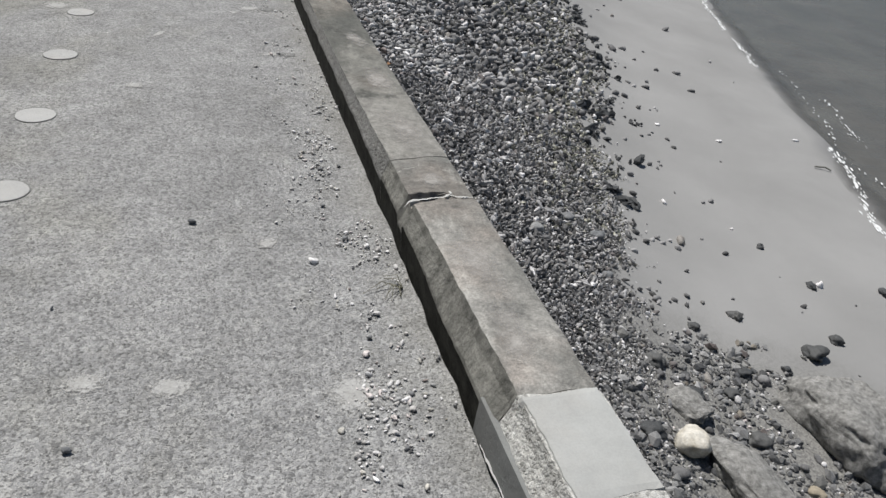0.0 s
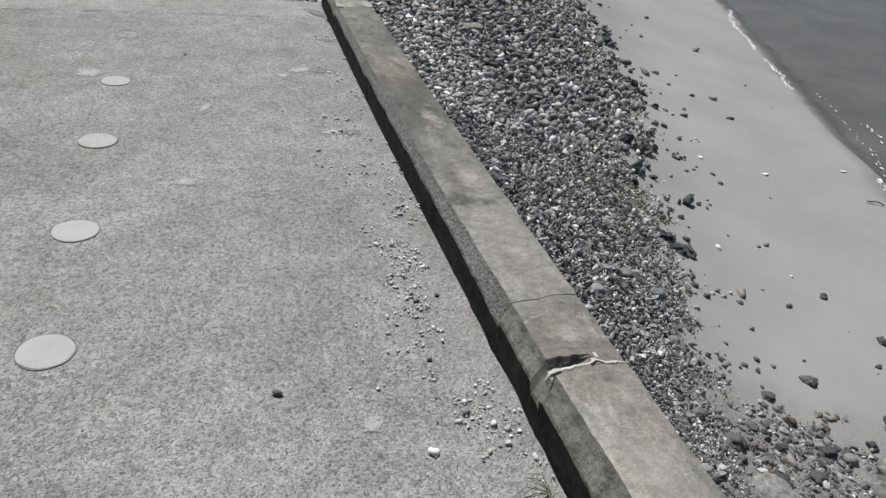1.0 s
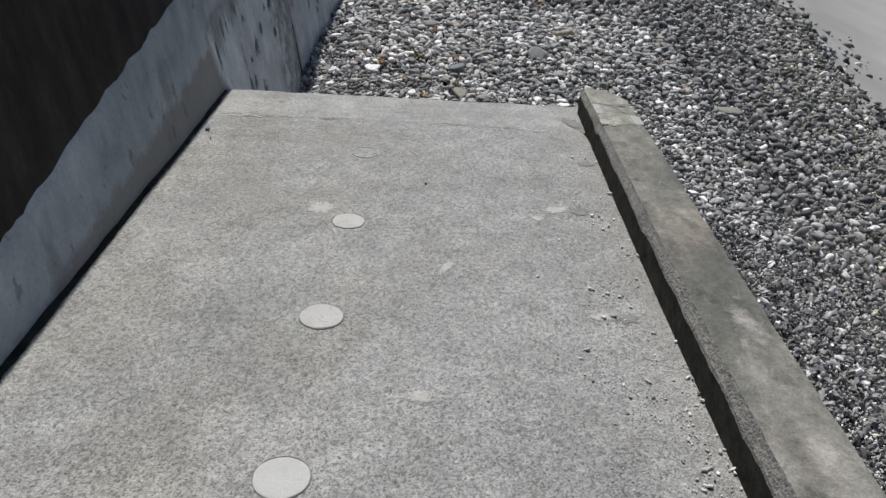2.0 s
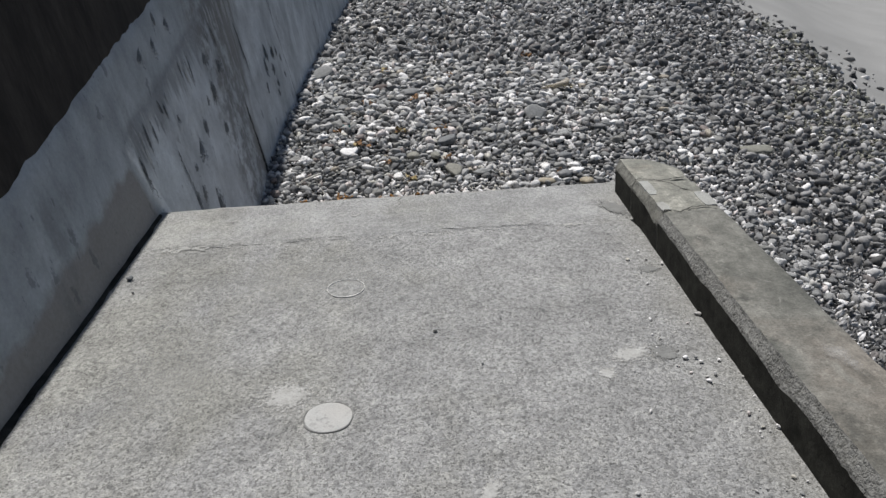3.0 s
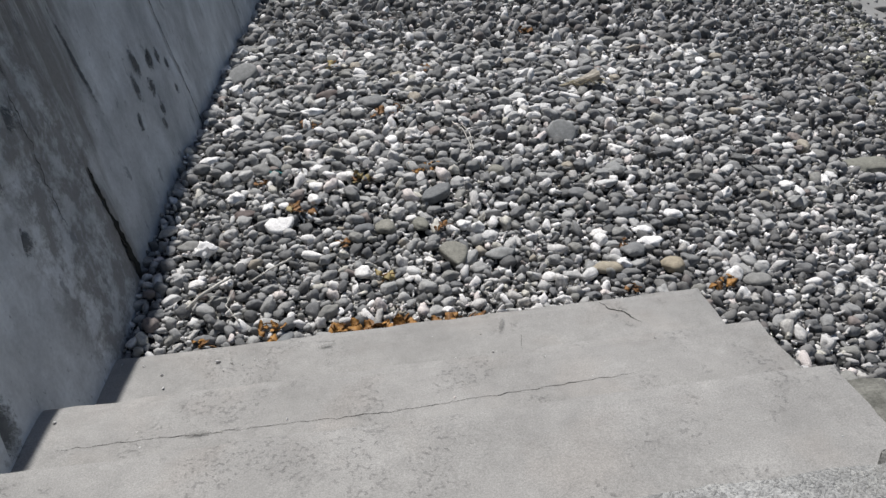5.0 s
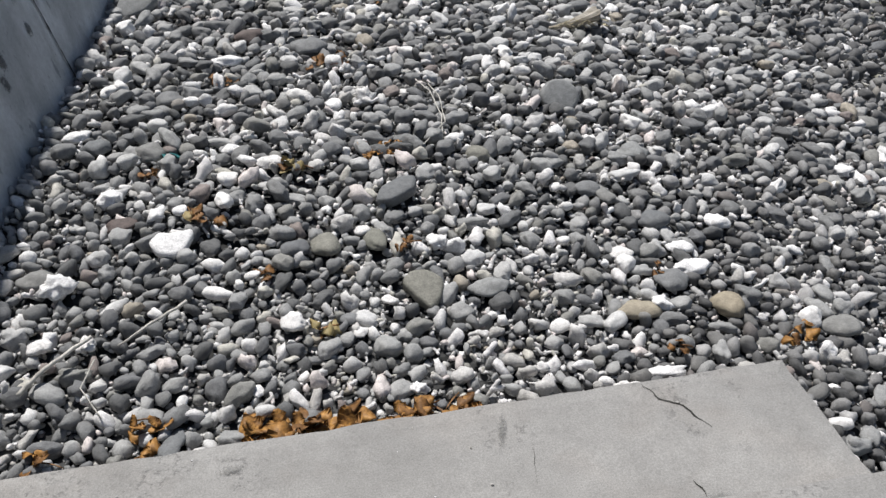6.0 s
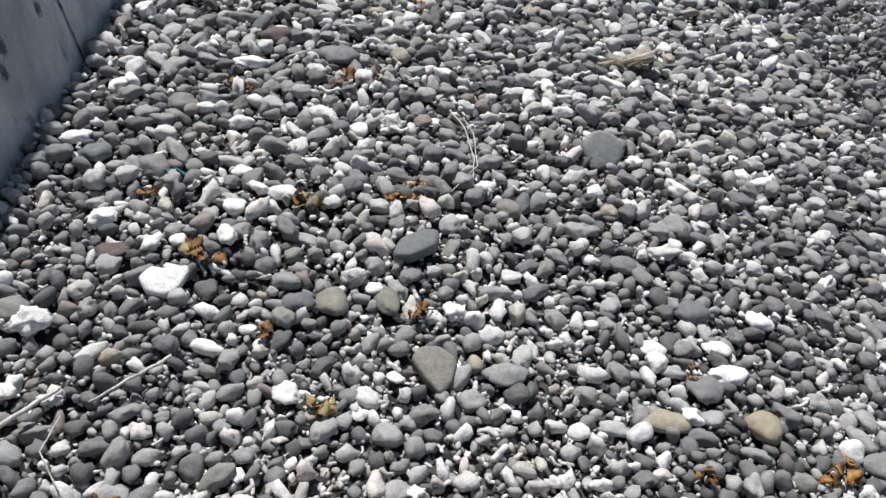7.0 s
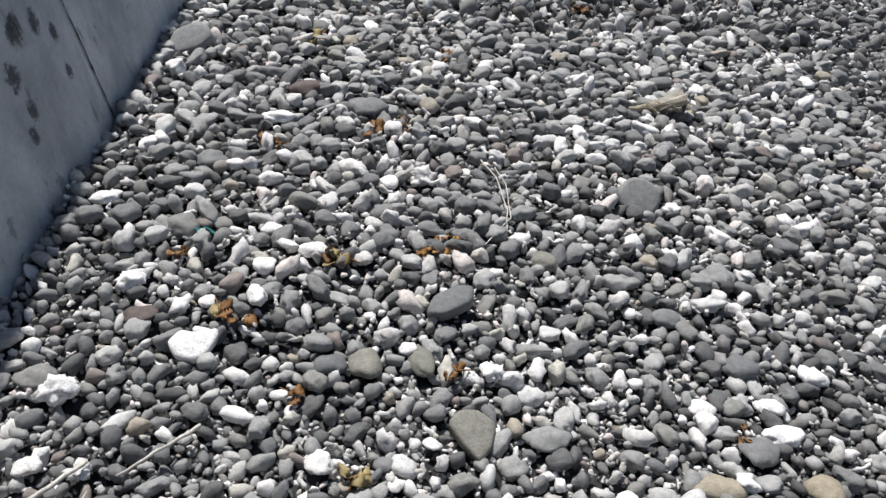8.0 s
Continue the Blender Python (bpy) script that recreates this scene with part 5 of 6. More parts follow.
# rocks and stones lying on the sand below the kerb
ROCKS = ((5.0, 4.34, 0.66, 1.05, 0.46, 12.0, 0.2), (3.88, 3.89, 0.42, 0.8, 0.26, 23.0, 0.15), (3.78, 4.585, 0.26, 0.34, 0.13, 41.0, 0.5))
for x, y, w, d, th, seed, spin in ROCKS:
    beach_stone(x, y, w, d, M_ROCK, "large pitted grey rock half sunk in the sand", seed, th, name="rock", category="rock", group="rocks on the sand", facet=0.14, rough=0.5, spin=spin, sink=0.3, flat=1.0, level=5, lean=0.12, square=0.62)
beach_stone(3.58, 4.22, 0.24, 0.25, M_CREAM, "rounded cream boulder on the sand", 8.0, thick=0.2, rough=0.3, sink=0.2, level=4)
SAND_STONES = ((3.33, 4.30, 0.17, 0.15), (5.42, 5.17, 0.23, 0.22), (4.96, 5.67, 0.15, 0.14), (4.41, 5.48, 0.12, 0.11), (6.07, 6.84, 0.11, 0.09), (6.19, 6.17, 0.1, 0.14), (7.01, 6.05, 0.13, 0.16), (5.8, 5.37, 0.13, 0.13), (4.2, 4.3, 0.2, 0.15),
               (3.9, 4.7, 0.18, 0.14), (4.55, 4.95, 0.14, 0.12), (4.3, 4.75, 0.16, 0.12), (5.0, 5.0, 0.1, 0.1), (3.75, 5.0, 0.2, 0.16), (6.34, 9.07, 0.07, 0.07))
for k, (x, y, w, d) in enumerate(SAND_STONES):
    beach_stone(x, y, w, d, M_WETSTONE, "dark wet-looking stone lying on grey sand", 4.1 * k + 33, group="stones on the sand", sink=0.25, rough=0.7, facet=0.22, thick=0.62 * min(w, d))
for k, (x, y, w, d) in enumerate(((4.36, 3.86, 0.13, 0.11), (6.49, 9.77, 0.07, 0.07), (7.29, 9.46, 0.1, 0.07), (8.77, 9.71, 0.13, 0.06))):
    beach_stone(x, y, w, d, M_WHITE if k else M_TAN, "pale driftwood-coloured stone lying on grey sand", 6.1 * k + 51, group="stones on the sand", sink=0.2, rough=0.5, facet=0.1)

tk = np.array(taken)


def free(px, py, f=0.85):
    ok = np.ones(len(px), bool)
    for x, y, a, b in tk:
        ok &= ((px - x) / (a * f)) ** 2 + ((py - y) / (b * f)) ** 2 > 1
    return ok


def belt(px, py, spread=0.12):
    """Which places lie in the pebble belt, clear of the steps, kerb and wall."""
    u = 0.93 * px - 0.37 * py
    rag = np.array([0.35 * nz(a * 0.9, b * 0.9, 3.0) + 0.35 * nz(a * 3.1, b * 3.1, 5.0) for a, b in zip(px, py)]) + rng.normal(0, spread, len(px))
    return (u < np.interp(py, EDGE_Y, EDGE_U) + rag) & (px > -0.70 + wall_turn(py) - 0.03 * (py < 9.7)) & ~((px < 1.62) & (py < 9.015))


def sown(x0, x1, y0, y1, cell, jit=0.5):
    """Points of a shaken lattice inside the pebble belt."""
    gx, gy = np.meshgrid(np.arange(x0, x1, cell), np.arange(y0, y1, cell), indexing="ij")
    px = (gx + rng.uniform(-jit, jit, gx.shape) * cell).ravel()
    py = (gy + rng.uniform(-jit, jit, gx.shape) * cell).ravel()
    ok = belt(px, py)
    return px[ok], py[ok]


def packed(x0, x1, y0, y1, rad, sigma, lo, hi, tries, touch=0.86, grow=0.0):
    """Stones side by side: large ones first, each only where it finds room. grow: how much coarser they get along the beach."""
    px, py = rng.uniform(x0, x1, tries), rng.uniform(y0, y1, tries)
    size = np.clip(np.exp(rng.normal(math.log(rad), sigma, tries)), lo, hi) * (1 + grow * np.clip(py - 9.7, 0, 3))
    order = np.argsort(-size)
    px, py, size = px[order], py[order], size[order]
    ok = belt(px, py) & free(px, py, 1.0)
    size, px, py = size[ok], px[ok], py[ok]
    cell = 2 * hi * (1 + 3 * grow)
    grid, kept = {}, []
    for k, (x, y, r) in enumerate(zip(px.tolist(), py.tolist(), size.tolist())):
        i, j = int(x // cell), int(y // cell)
        if all((x - a) ** 2 + (y - b) ** 2 > (touch * (r + c)) ** 2 for di in (-1, 0, 1) for dj in (-1, 0, 1) for a, b, c in grid.get((i + di, j + dj), ())):
            grid.setdefault((i, j), []).append((x, y, r))
            kept.append(k)
    return px[kept], py[kept], size[kept]


def heap(shapes, px, py, pz, size, flat, stretch, g, mat, name, label, category, tilt=0.35, smooth=True):
    if not g.any():
        return None
    ob = new(name, raw(name, *scatter(shapes, px[g], py[g], pz[g], size[g], flat[g], stretch[g], tilt), mat, smooth))
    return tagged(ob, label, category, kind="stuff")


UNDER = "dark grey sea-worn pebbles heaped on the beach"
WET = "dark wet-toned pebbles lower on the beach slope"
RUBBLE = "white broken coral and shell scattered through the pebbles"
# near belt at the foot of the steps: an under layer, then stones lying side by side on it
for y0, y1, shapes, cell in ((8.4, 9.6, FAR_PEBBLES, 0.036), (9.6, 12.6, MID_PEBBLES, 0.04)):
    px, py = sown(-0.74, 3.3, y0, y1, cell)
    keep = free(px, py)
    px, py = px[keep], py[keep]
    n = len(px)
    size = np.clip(np.exp(rng.normal(math.log(0.0145), 0.3, n)), 0.008, 0.025)
    pz = beach_z(px, py) + rng.uniform(-0.010, 0.002, n) - 0.008 * (py > 9.9)
    white = rng.random(n) < np.where(py > 9.8, 0.13, 0.2)
    flat, stretch = rng.uniform(0.6, 0.9, n), rng.uniform(1.0, 1.4, n)
    # the farther under layer takes the darkened copy, painting shade into the gaps
    heap(shapes, px, py, pz, size, flat, stretch, ~white, M_GRAVEL_GAP if y0 > 9 else M_PEBBLE, "pebbles", UNDER, "pebbles")
    heap(shapes, px, py, pz, size, flat, stretch, white, M_CORAL, "coral_rubble", RUBBLE, "coral rubble")

px, py, size = packed(-0.74, 3.3, 8.4, 12.6, 0.0132, 0.38, 0.0085, 0.034, 80000, grow=0.13)
n = len(px)
patchy = np.array([nz(a * 1.7, b * 1.7, 8.0) for a, b in zip(px, py)])
white = (rng.random(n) < np.clip(0.25 + 0.4 * patchy, 0.07, 0.62) * np.where((px < 0.05) & (py < 9.6), 0.55, 1.0) * np.where((px > 0.15) & (px < 1.1) & (py < 10.4), 1.35, 1.0) * np.where(0.93 * px - 0.37 * py > -2.0, 0.55, 1.0) * np.where(py > 10.8, 1.1, 1.0)) & (size < 0.033 * (1 + 0.13 * np.clip(py - 9.7, 0, 3)))
pz = beach_z(px, py) + 0.013 + size * np.where(py > 10, 0.55, 0.36) + rng.uniform(-0.006, 0.009, n) * np.where(py > 10, 2.4, 1.3) + 0.014 * np.array([nz(a * 5, b * 5, 21.0) for a, b in zip(px, py)])
flat, stretch = rng.uniform(0.62, 1.05, n) * np.where(size > 0.03, 0.88, 1.0), rng.uniform(1.0, 1.45, n)
large = (size > 0.0305) & ~white
yonder = (py > 10.9) & (size < 0.024)
lower = 0.93 * px - 0.37 * py + 0.5 * patchy + rng.normal(0, 0.2, n) > -2.25 - 0.55 * np.clip(py - 10.3, 0, 2.3)
lower |= (py > 10.2) & (rng.random(n) < 0.4)
lower |= (px > 1.55 + rng.normal(0, 0.15, n)) & (py < 9.7) & (rng.random(n) < 0.75)
single = np.zeros(n, bool)
order = np.argsort((px - 0.6) ** 2 * 0.6 + (py - 9.35) ** 2)
single[[k for k in order if not white[k] and not large[k]][:290]] = True
pebbles = heap(PEBBLES, px, py, pz, size, flat, stretch, ~white & ~single & ~large & ~lower & ~yonder, M_PEBBLE, "pebbles", UNDER, "pebbles", 0.5)
heap(PEBBLES, px, py, pz, size, flat, stretch, ~white & ~single & ~large & lower & ~yonder, M_SLOPE, "pebbles", WET, "pebbles", 0.5)
heap(MID_PEBBLES, px, py, pz, size, flat, stretch, ~white & ~single & ~large & ~lower & yonder, M_PEBBLE, "pebbles", UNDER, "pebbles", 0.5, False)
heap(MID_PEBBLES, px, py, pz, size, flat, stretch, ~white & ~single & ~large & lower & yonder, M_SLOPE, "pebbles", WET, "pebbles", 0.5, False)
BIG = [ico(3, 90 + k * 2.1, 0.45, 0.04, (0.6, 0.8)[k % 2]) for k in range(6)] + [ico(3, 120 + k * 2.1, 0.55, 0.16, 0.65) for k in range(4)]
heap(BIG, px, py, pz, size, flat, stretch, large, M_PEBBLE, "pebbles", "larger rounded grey pebbles lying uppermost on the beach", "pebbles", 0.25)
lib = [raw("pebble", v, f, M_PEBBLE) for v, f in PEBBLES]
for k in np.nonzero(single)[0]:
    ob = new("pebble", lib[k % len(lib)])
    ob.parent = pebbles
    ob.matrix_world = Matrix.LocRotScale((px[k], py[k], pz[k]), Euler((rng.normal(0, 0.45), rng.normal(0, 0.45), rng.uniform(0, 6.28))), (size[k] * stretch[k], size[k] / stretch[k], size[k] * flat[k]))
twig = white & ~yonder & (rng.random(n) < 0.42)
heap(CORALS, px, py, pz + 0.003, size, flat * 1.1, stretch * 1.08, white & ~yonder & ~twig, M_CORAL, "coral_rubble", RUBBLE, "coral rubble", 0.7)
heap(BRANCHES, px, py, pz + 0.006, size * 0.95, np.full(n, 0.9), np.full(n, 1.0), twig, M_CORAL, "coral_rubble", "broken white coral fingers scattered through the pebbles", "coral rubble", 0.7)
heap(MID_PEBBLES, px, py, pz + 0.003, size, flat * 1.1, stretch * 1.08, white & yonder, M_CORAL, "coral_rubble", RUBBLE, "coral rubble", 0.6)

# small grit lying in the gaps
px, py = sown(-0.74, 2.6, 8.9, 10.8, 0.034)
n = len(px)
size = rng.uniform(0.006, 0.0105, n)
pale = rng.random(n) < 0.4
pz = beach_z(px, py) + 0.013 + rng.uniform(-0.006, 0.006, n)
flat, stretch = rng.uniform(0.6, 0.9, n), rng.uniform(1, 1.5, n)
heap(FAR_PEBBLES, px, py, pz, size, flat, stretch, ~pale, M_PEBBLE, "fine_pebbles", "small dark pebbles between larger ones", "pebbles")
heap(MID_PEBBLES, px, py, pz, size, flat, stretch, pale, M_CORAL, "shell_grit", "crumbs of white shell and coral between pebbles", "pebbles")

# slope beside the kerb, and the belt beyond
SHARDS = [ico(2, 170 + k * 2.3, 0.9, 0.4) for k in range(8)]
belts = ((1.57, 4.2, 1.2, 5.6, 0.0064, 0.5, 0.034, 90000, 0.32), (1.57, 5.2, 5.6, 9.0, 0.0084, 0.52, 0.042, 60000, 0.36), (3.3, 6.8, 8.4, 12.6, 0.0155, 0.5, 0.06, 15000, 0.23), (-0.7, 8.6, 12.6, 17.0, 0.0205, 0.45, 0.08, 27000, 0.22), (-0.7, 12.0, 17.0, 30.0, 0.036, 0.4, 0.14, 15000, 0.15))
for x0, x1, y0, y1, rad, sigma, cell, tries, share in belts:
    upper = packed(x0, x1, y0, y1, rad, sigma, rad * 0.6, rad * (3.0 if x0 > 1 else 2.4), tries, 0.82)
    ux, uy = sown(x0, x1, y0, y1, cell)
    px, py = np.concatenate([ux, upper[0]]), np.concatenate([uy, upper[1]])
    size = np.concatenate([cell * np.clip(np.exp(rng.normal(math.log(0.4), 0.3, len(ux))), 0.2, 0.7), upper[2]])
    top = np.arange(len(px)) >= len(ux)
    if x0 > 1 and x0 < 3:
        keep = ~((px < 3.3) & (py > 8.4))
        px, py, size, top = px[keep], py[keep], size[keep], top[keep]
    n = len(px)
    white = (rng.random(n) < share) & (size < rad * 2.0)
    pz = beach_z(px, py) + np.where(top, rad * 0.8 + size * 0.45 + rng.uniform(-0.5, 1.0, n) * rad, -0.006 - 0.4 * rad + rng.uniform(-0.3, 0.3, n) * rad)
    lower = 0.93 * px - 0.37 * py + rng.normal(0, 0.35, n) > (-1.6 if x0 > 1 else -3.2)
    flat, stretch = rng.uniform(0.5, 1.05, n), rng.uniform(1, 1.75 if x0 == 1.57 else 1.5, n)
    lean = 1.0 if x0 == 1.57 else 0.65
    fine = top & (size > max(0.024, rad * 2.0))
    algae = (0.93 * px - 0.37 * py + rng.normal(0, 0.3, n) > np.where(py > 11.5, -0.3, 0.75)) & (rng.random(n) < 0.75) & (py > 7.2 + rng.normal(0, 0.7, n))
    heap(MID_PEBBLES, px, py, pz, size, flat, stretch, ~white & lower & ~fine & ~algae, M_SLOPE, "pebbles", WET, "pebbles", lean, False)
    heap(MID_PEBBLES, px, py, pz, size, flat, stretch, ~white & lower & ~fine & algae, M_ALGAE, "pebbles", "olive algae-stained pebbles near the sand", "pebbles", lean, False)
    heap(SHARDS if x0 == 1.57 else PEBBLES, px, py, pz, size, flat, stretch, ~white & fine, M_SLOPE, "pebbles", WET, "pebbles", 0.7, x0 != 1.57)
    heap(MID_PEBBLES, px, py, pz, size, flat, stretch, ~white & ~lower & ~fine, M_PEBBLE, "pebbles", UNDER, "pebbles", 0.5, False)
    heap(MID_PEBBLES, px, py, pz, size * 0.85, flat, stretch, white, M_CORAL, "coral_rubble", RUBBLE, "coral rubble", lean, False)

# gravel and shell between the rocks
px, py = np.meshgrid(np.arange(2.6, 5.3, 0.029), np.arange(3.2, 6.0, 0.029), indexing="ij")
px, py = (px + rng.uniform(-0.03, 0.03, px.shape)).ravel(), (py + rng.uniform(-0.03, 0.03, py.shape)).ravel()
u = 0.93 * px - 0.37 * py
keep = (u > 1.1) & (u < 3.1) & (np.array([nz(a * 1.5, b * 1.5, 4.0) + 0.5 * nz(a * 5, b * 5) for a, b in zip(px, py)]) > -0.32 + 0.16 * (u - 1.2) + 0.5 * np.clip(py - 4.7, 0, 1.5)) & free(px, py, 0.95)
px, py = px[keep], py[keep]
n = len(px)
size = np.clip(np.exp(rng.normal(math.log(0.0115), 0.55, n)), 0.005, 0.06)
white = (rng.random(n) < 0.14) & (size < 0.02)
for g, sh, mat, nm, lb in ((~white, MID_PEBBLES, M_GRAVEL_GAP, "gravel", "dark gravel strewn between rocks on the sand"), (white, MID_PEBBLES, M_CORAL, "shell_gravel", "white shell and coral bits between the rocks")):
    ob = new(nm, raw(nm, *scatter(sh, px[g], py[g], beach_z(px[g], py[g]) + size[g] * 0.3, size[g] * (0.8 if mat is M_CORAL else 1), rng.uniform(0.6, 0.9, g.sum()), rng.uniform(1, 1.4, g.sum())), mat, False))
    tagged(ob, lb, "gravel", kind="stuff")

# loose stones thinning out over the sand
m = 330
v = rng.exponential(0.5, m)
py = rng.uniform(2.5, 20, m)
py += 0.25 * np.sin(py * 7)
px = (np.interp(py, EDGE_Y, EDGE_U) + 0.1 + v + 0.37 * py) / 0.93
size = np.clip(np.exp(rng.normal(math.log(0.021), 0.5, m)), 0.008, 0.055)
size = np.where((py > 12.5) & (rng.random(m) < 0.3), rng.uniform(0.035, 0.075, m), size)
ob = new("scattered_stones", raw("scattered_stones", *scatter(PEBBLES, px, py, beach_z(px, py) + size * 0.3, size, rng.uniform(0.6, 0.9, m), rng.uniform(1, 1.4, m)), M_SLOPE))
tagged(ob, "small dark stones strewn thinly over grey sand", "stones", kind="stuff")

# blocky dark stones straggling from the belt's edge in small clumps
m = 60
cy = rng.uniform(7.2, 19, m)
cu = np.interp(cy, EDGE_Y, EDGE_U) + rng.exponential(0.22, m)
pick = rng.integers(0, m, 260)
py = cy[pick] + rng.normal(0, 0.09, 260)
px = (cu[pick] + rng.normal(0, 0.07, 260) + 0.37 * cy[pick]) / 0.93
size = np.clip(np.exp(rng.normal(math.log(0.026), 0.5, 260)), 0.01, 0.075)
ob = new("scattered_stones", raw("scattered_stones", *scatter(SHARDS, px, py, beach_z(px, py) + size * 0.4, size, rng.uniform(0.65, 1.0, 260), rng.uniform(1, 1.5, 260), 0.5), M_WETSTONE, False))
tagged(ob, "blocky dark stones straggling in clumps onto the sand", "stones", kind="stuff")

# grit swept against the kerb on the landing
m = 3000
py = np.where(rng.random(m) < 0.85, rng.normal(3.85, 0.8, m), rng.uniform(1.6, 6.9, m))
px = np.minimum(1.285, 1.17 + rng.normal(0, 0.075, m) - 0.12 * (rng.random(m) < 0.08))
thick = np.array([nz(a * 6, b * 4, 12.0) + 0.6 * nz(a * 17, b * 17, 2.0) for a, b in zip(px, py)]) > 0.06
thick[:170] = True
px[:120], py[:120] = rng.normal(1.095, 0.032, 120), rng.normal(2.67, 0.05, 120)
px[120:170], py[120:170] = rng.normal(1.03, 0.02, 50), rng.normal(2.5, 0.04, 50)
px, py = px[thick], py[thick]
m = len(px)
size = np.clip(np.exp(rng.normal(math.log(0.0027), 0.5, m)), 0.0012, 0.009)
pale = rng.random(m) < 0.8
for name, g, mat, label in (("dark_grit", ~pale, M_PEBBLE, "dark grit and small stones lying by the kerb"), ("shell_crumbs", pale, M_CORAL, "pale shell crumbs lying by the kerb")):
    ob = new(name, raw(name, *scatter(PEBBLES, px[g], py[g], size[g] * 0.35 + 0.002, size[g], np.full(g.sum(), 0.6), rng.uniform(1, 1.5, g.sum())), mat))
    tagged(ob, label, "grit", kind="stuff")
m = 34
py, px = rng.uniform(1.6, 7.3, m), np.where(rng.random(m) < 0.4, rng.uniform(-0.7, 0.0, m), rng.uniform(0.22, 1.2, m))
size = np.clip(np.exp(rng.normal(math.log(0.0024), 0.4, m)), 0.0014, 0.005)
ob = new("dark_grit", raw("dark_grit", *scatter(PEBBLES, px, py, size * 0.5 + 0.003, size, np.full(m, 0.75), rng.uniform(1, 1.5, m)), M_PEBBLE))
tagged(ob, "a few tiny stones strewn over the landing", "grit", kind="stuff")


# a few crumbs left on the treads
m = 46
px, py = rng.uniform(-0.7, 1.5, m), rng.uniform(8.5, 8.97, m)
step_z = np.full(m, -0.579)
py[:16] = rng.uniform(8.02, 8.45, 16)
step_z[:16] = -0.379
size = np.clip(np.exp(rng.normal(math.log(0.0032), 0.5, m)), 0.0016, 0.011)
ob = new("shell_crumbs", raw("shell_crumbs", *scatter(MID_PEBBLES, px, py, step_z + size * 0.45, size, np.full(m, 0.65), rng.uniform(1, 1.5, m)), M_CORAL, False))
tagged(ob, "pale shell crumbs scattered over the cement treads", "grit", kind="stuff")


def loose_stone(x, y, w, mat, label, seed):
    bm = lump_mesh("loose_stone", seed, 2, 0.7, 0.3)
    for v in bm.verts:
        v.co = Vector((v.co.x * w / 2, v.co.y * w / 2 * 0.75, v.co.z * w * 0.3))
    ob = part("loose_stone", bm, mat, smooth=True)
    ob.location = (x, y, 0.003 + w * 0.22)
    tagged(ob, label, "stone", "stones on the landing")


for k, (x, y, w, dark) in enumerate(((1.025, 3.28, 0.026, 0), (0.68, 3.54, 0.024, 1), (0.43, 2.61, 0.022, 1), (1.082, 2.675, 0.014, 1), (-0.70, 6.78, 0.026, 1), (0.435, 6.245, 0.014, 1),
                                     (1.16, 3.0, 0.02, 0), (1.2, 3.35, 0.02, 0), (1.14, 3.4, 0.022, 1), (1.1, 3.62, 0.016, 1), (1.12, 2.9, 0.016, 1), (1.16, 5.993, 0.016, 0), (1.19, 5.991, 0.012, 1), (1.198, 5.968, 0.013, 0), (1.251, 5.97, 0.011, 0))):
    loose_stone(x, y, w, M_SLATE if dark else M_WHITE, "small dark stone lying on the concrete" if dark else "small pale shell bit lying on the concrete", k * 2.2 + 1)


# ---- wrack, sticks and scraps ----
def blade(bm, base, length, width, yaw, pitch, curl, seed, thick=0.0012):
    """One dry curled leaf of weed with a little thickness."""
    r = random.Random(seed)
    a, rows = pitch, []
    p = Vector(base)
    n = 6
    for k in range(n + 1):
        f = k / n
        w = width * (0.25 + 1.5 * f * (1 - f) * 1.6) * (0.8 + 0.4 * r.random()) / 2
        side = Vector((-math.sin(yaw), math.cos(yaw), 0.5 * math.sin(f * 4 + seed)))
        up = Vector((0, 0, thick))
        rows.append([bm.verts.new(p + side * w + up * 2), bm.verts.new(p + up * 0.6), bm.verts.new(p - side * w + up * 2), bm.verts.new(p - up * 0.6)])
        p = p + Vector((math.cos(yaw) * math.cos(a), math.sin(yaw) * math.cos(a), math.sin(a))) * length / n
        a += curl / n
    for u, v in zip(rows[:-1], rows[1:]):
        for k in range(4):
            bm.faces.new((u[k], v[k], v[(k + 1) % 4], u[(k + 1) % 4]))
    bm.faces.new(rows[0])
    bm.faces.new(rows[-1])


def wrack(x, y, w, d, count, mat, label, category, group, seed, size=0.05, name="seaweed_clump"):
    r = random.Random(seed)
    clump = new(name)
    clump.location = (x, y, float(beach_z(x, y)) + 0.036)
    for k in range(count):
        bx, by = r.uniform(-0.5, 0.5) * w, r.uniform(-0.5, 0.5) * d
        bm = bmesh.new()
        blade(bm, (bx, by, float(beach_z(x + bx, y + by) - beach_z(x, y)) + r.uniform(0.004, 0.022)), size * r.uniform(0.5, 1.15), size * r.uniform(0.55, 1.15), r.uniform(0, 6.28), r.uniform(-0.25, 0.45), r.uniform(-1.6, 1.2), r.random() * 50)
        part("leaf", bm, mat if r.random() < 0.7 else M_LEAF, clump, smooth=True)
    for k in range(1 + count // 12):
        bm = bmesh.new()
        bx, by = r.uniform(-0.4, 0.4) * w, r.uniform(-0.4, 0.4) * d
        blade(bm, (bx, by, float(beach_z(x + bx, y + by) - beach_z(x, y)) + 0.016), size * r.uniform(1.0, 1.6), size * 0.09, r.uniform(0, 6.28), 0.15, -0.5, r.random() * 50, 0.002)
        part("stem", bm, M_LEAF, clump, "thin dark stem", smooth=True)
    return tagged(clump, label, category, group)


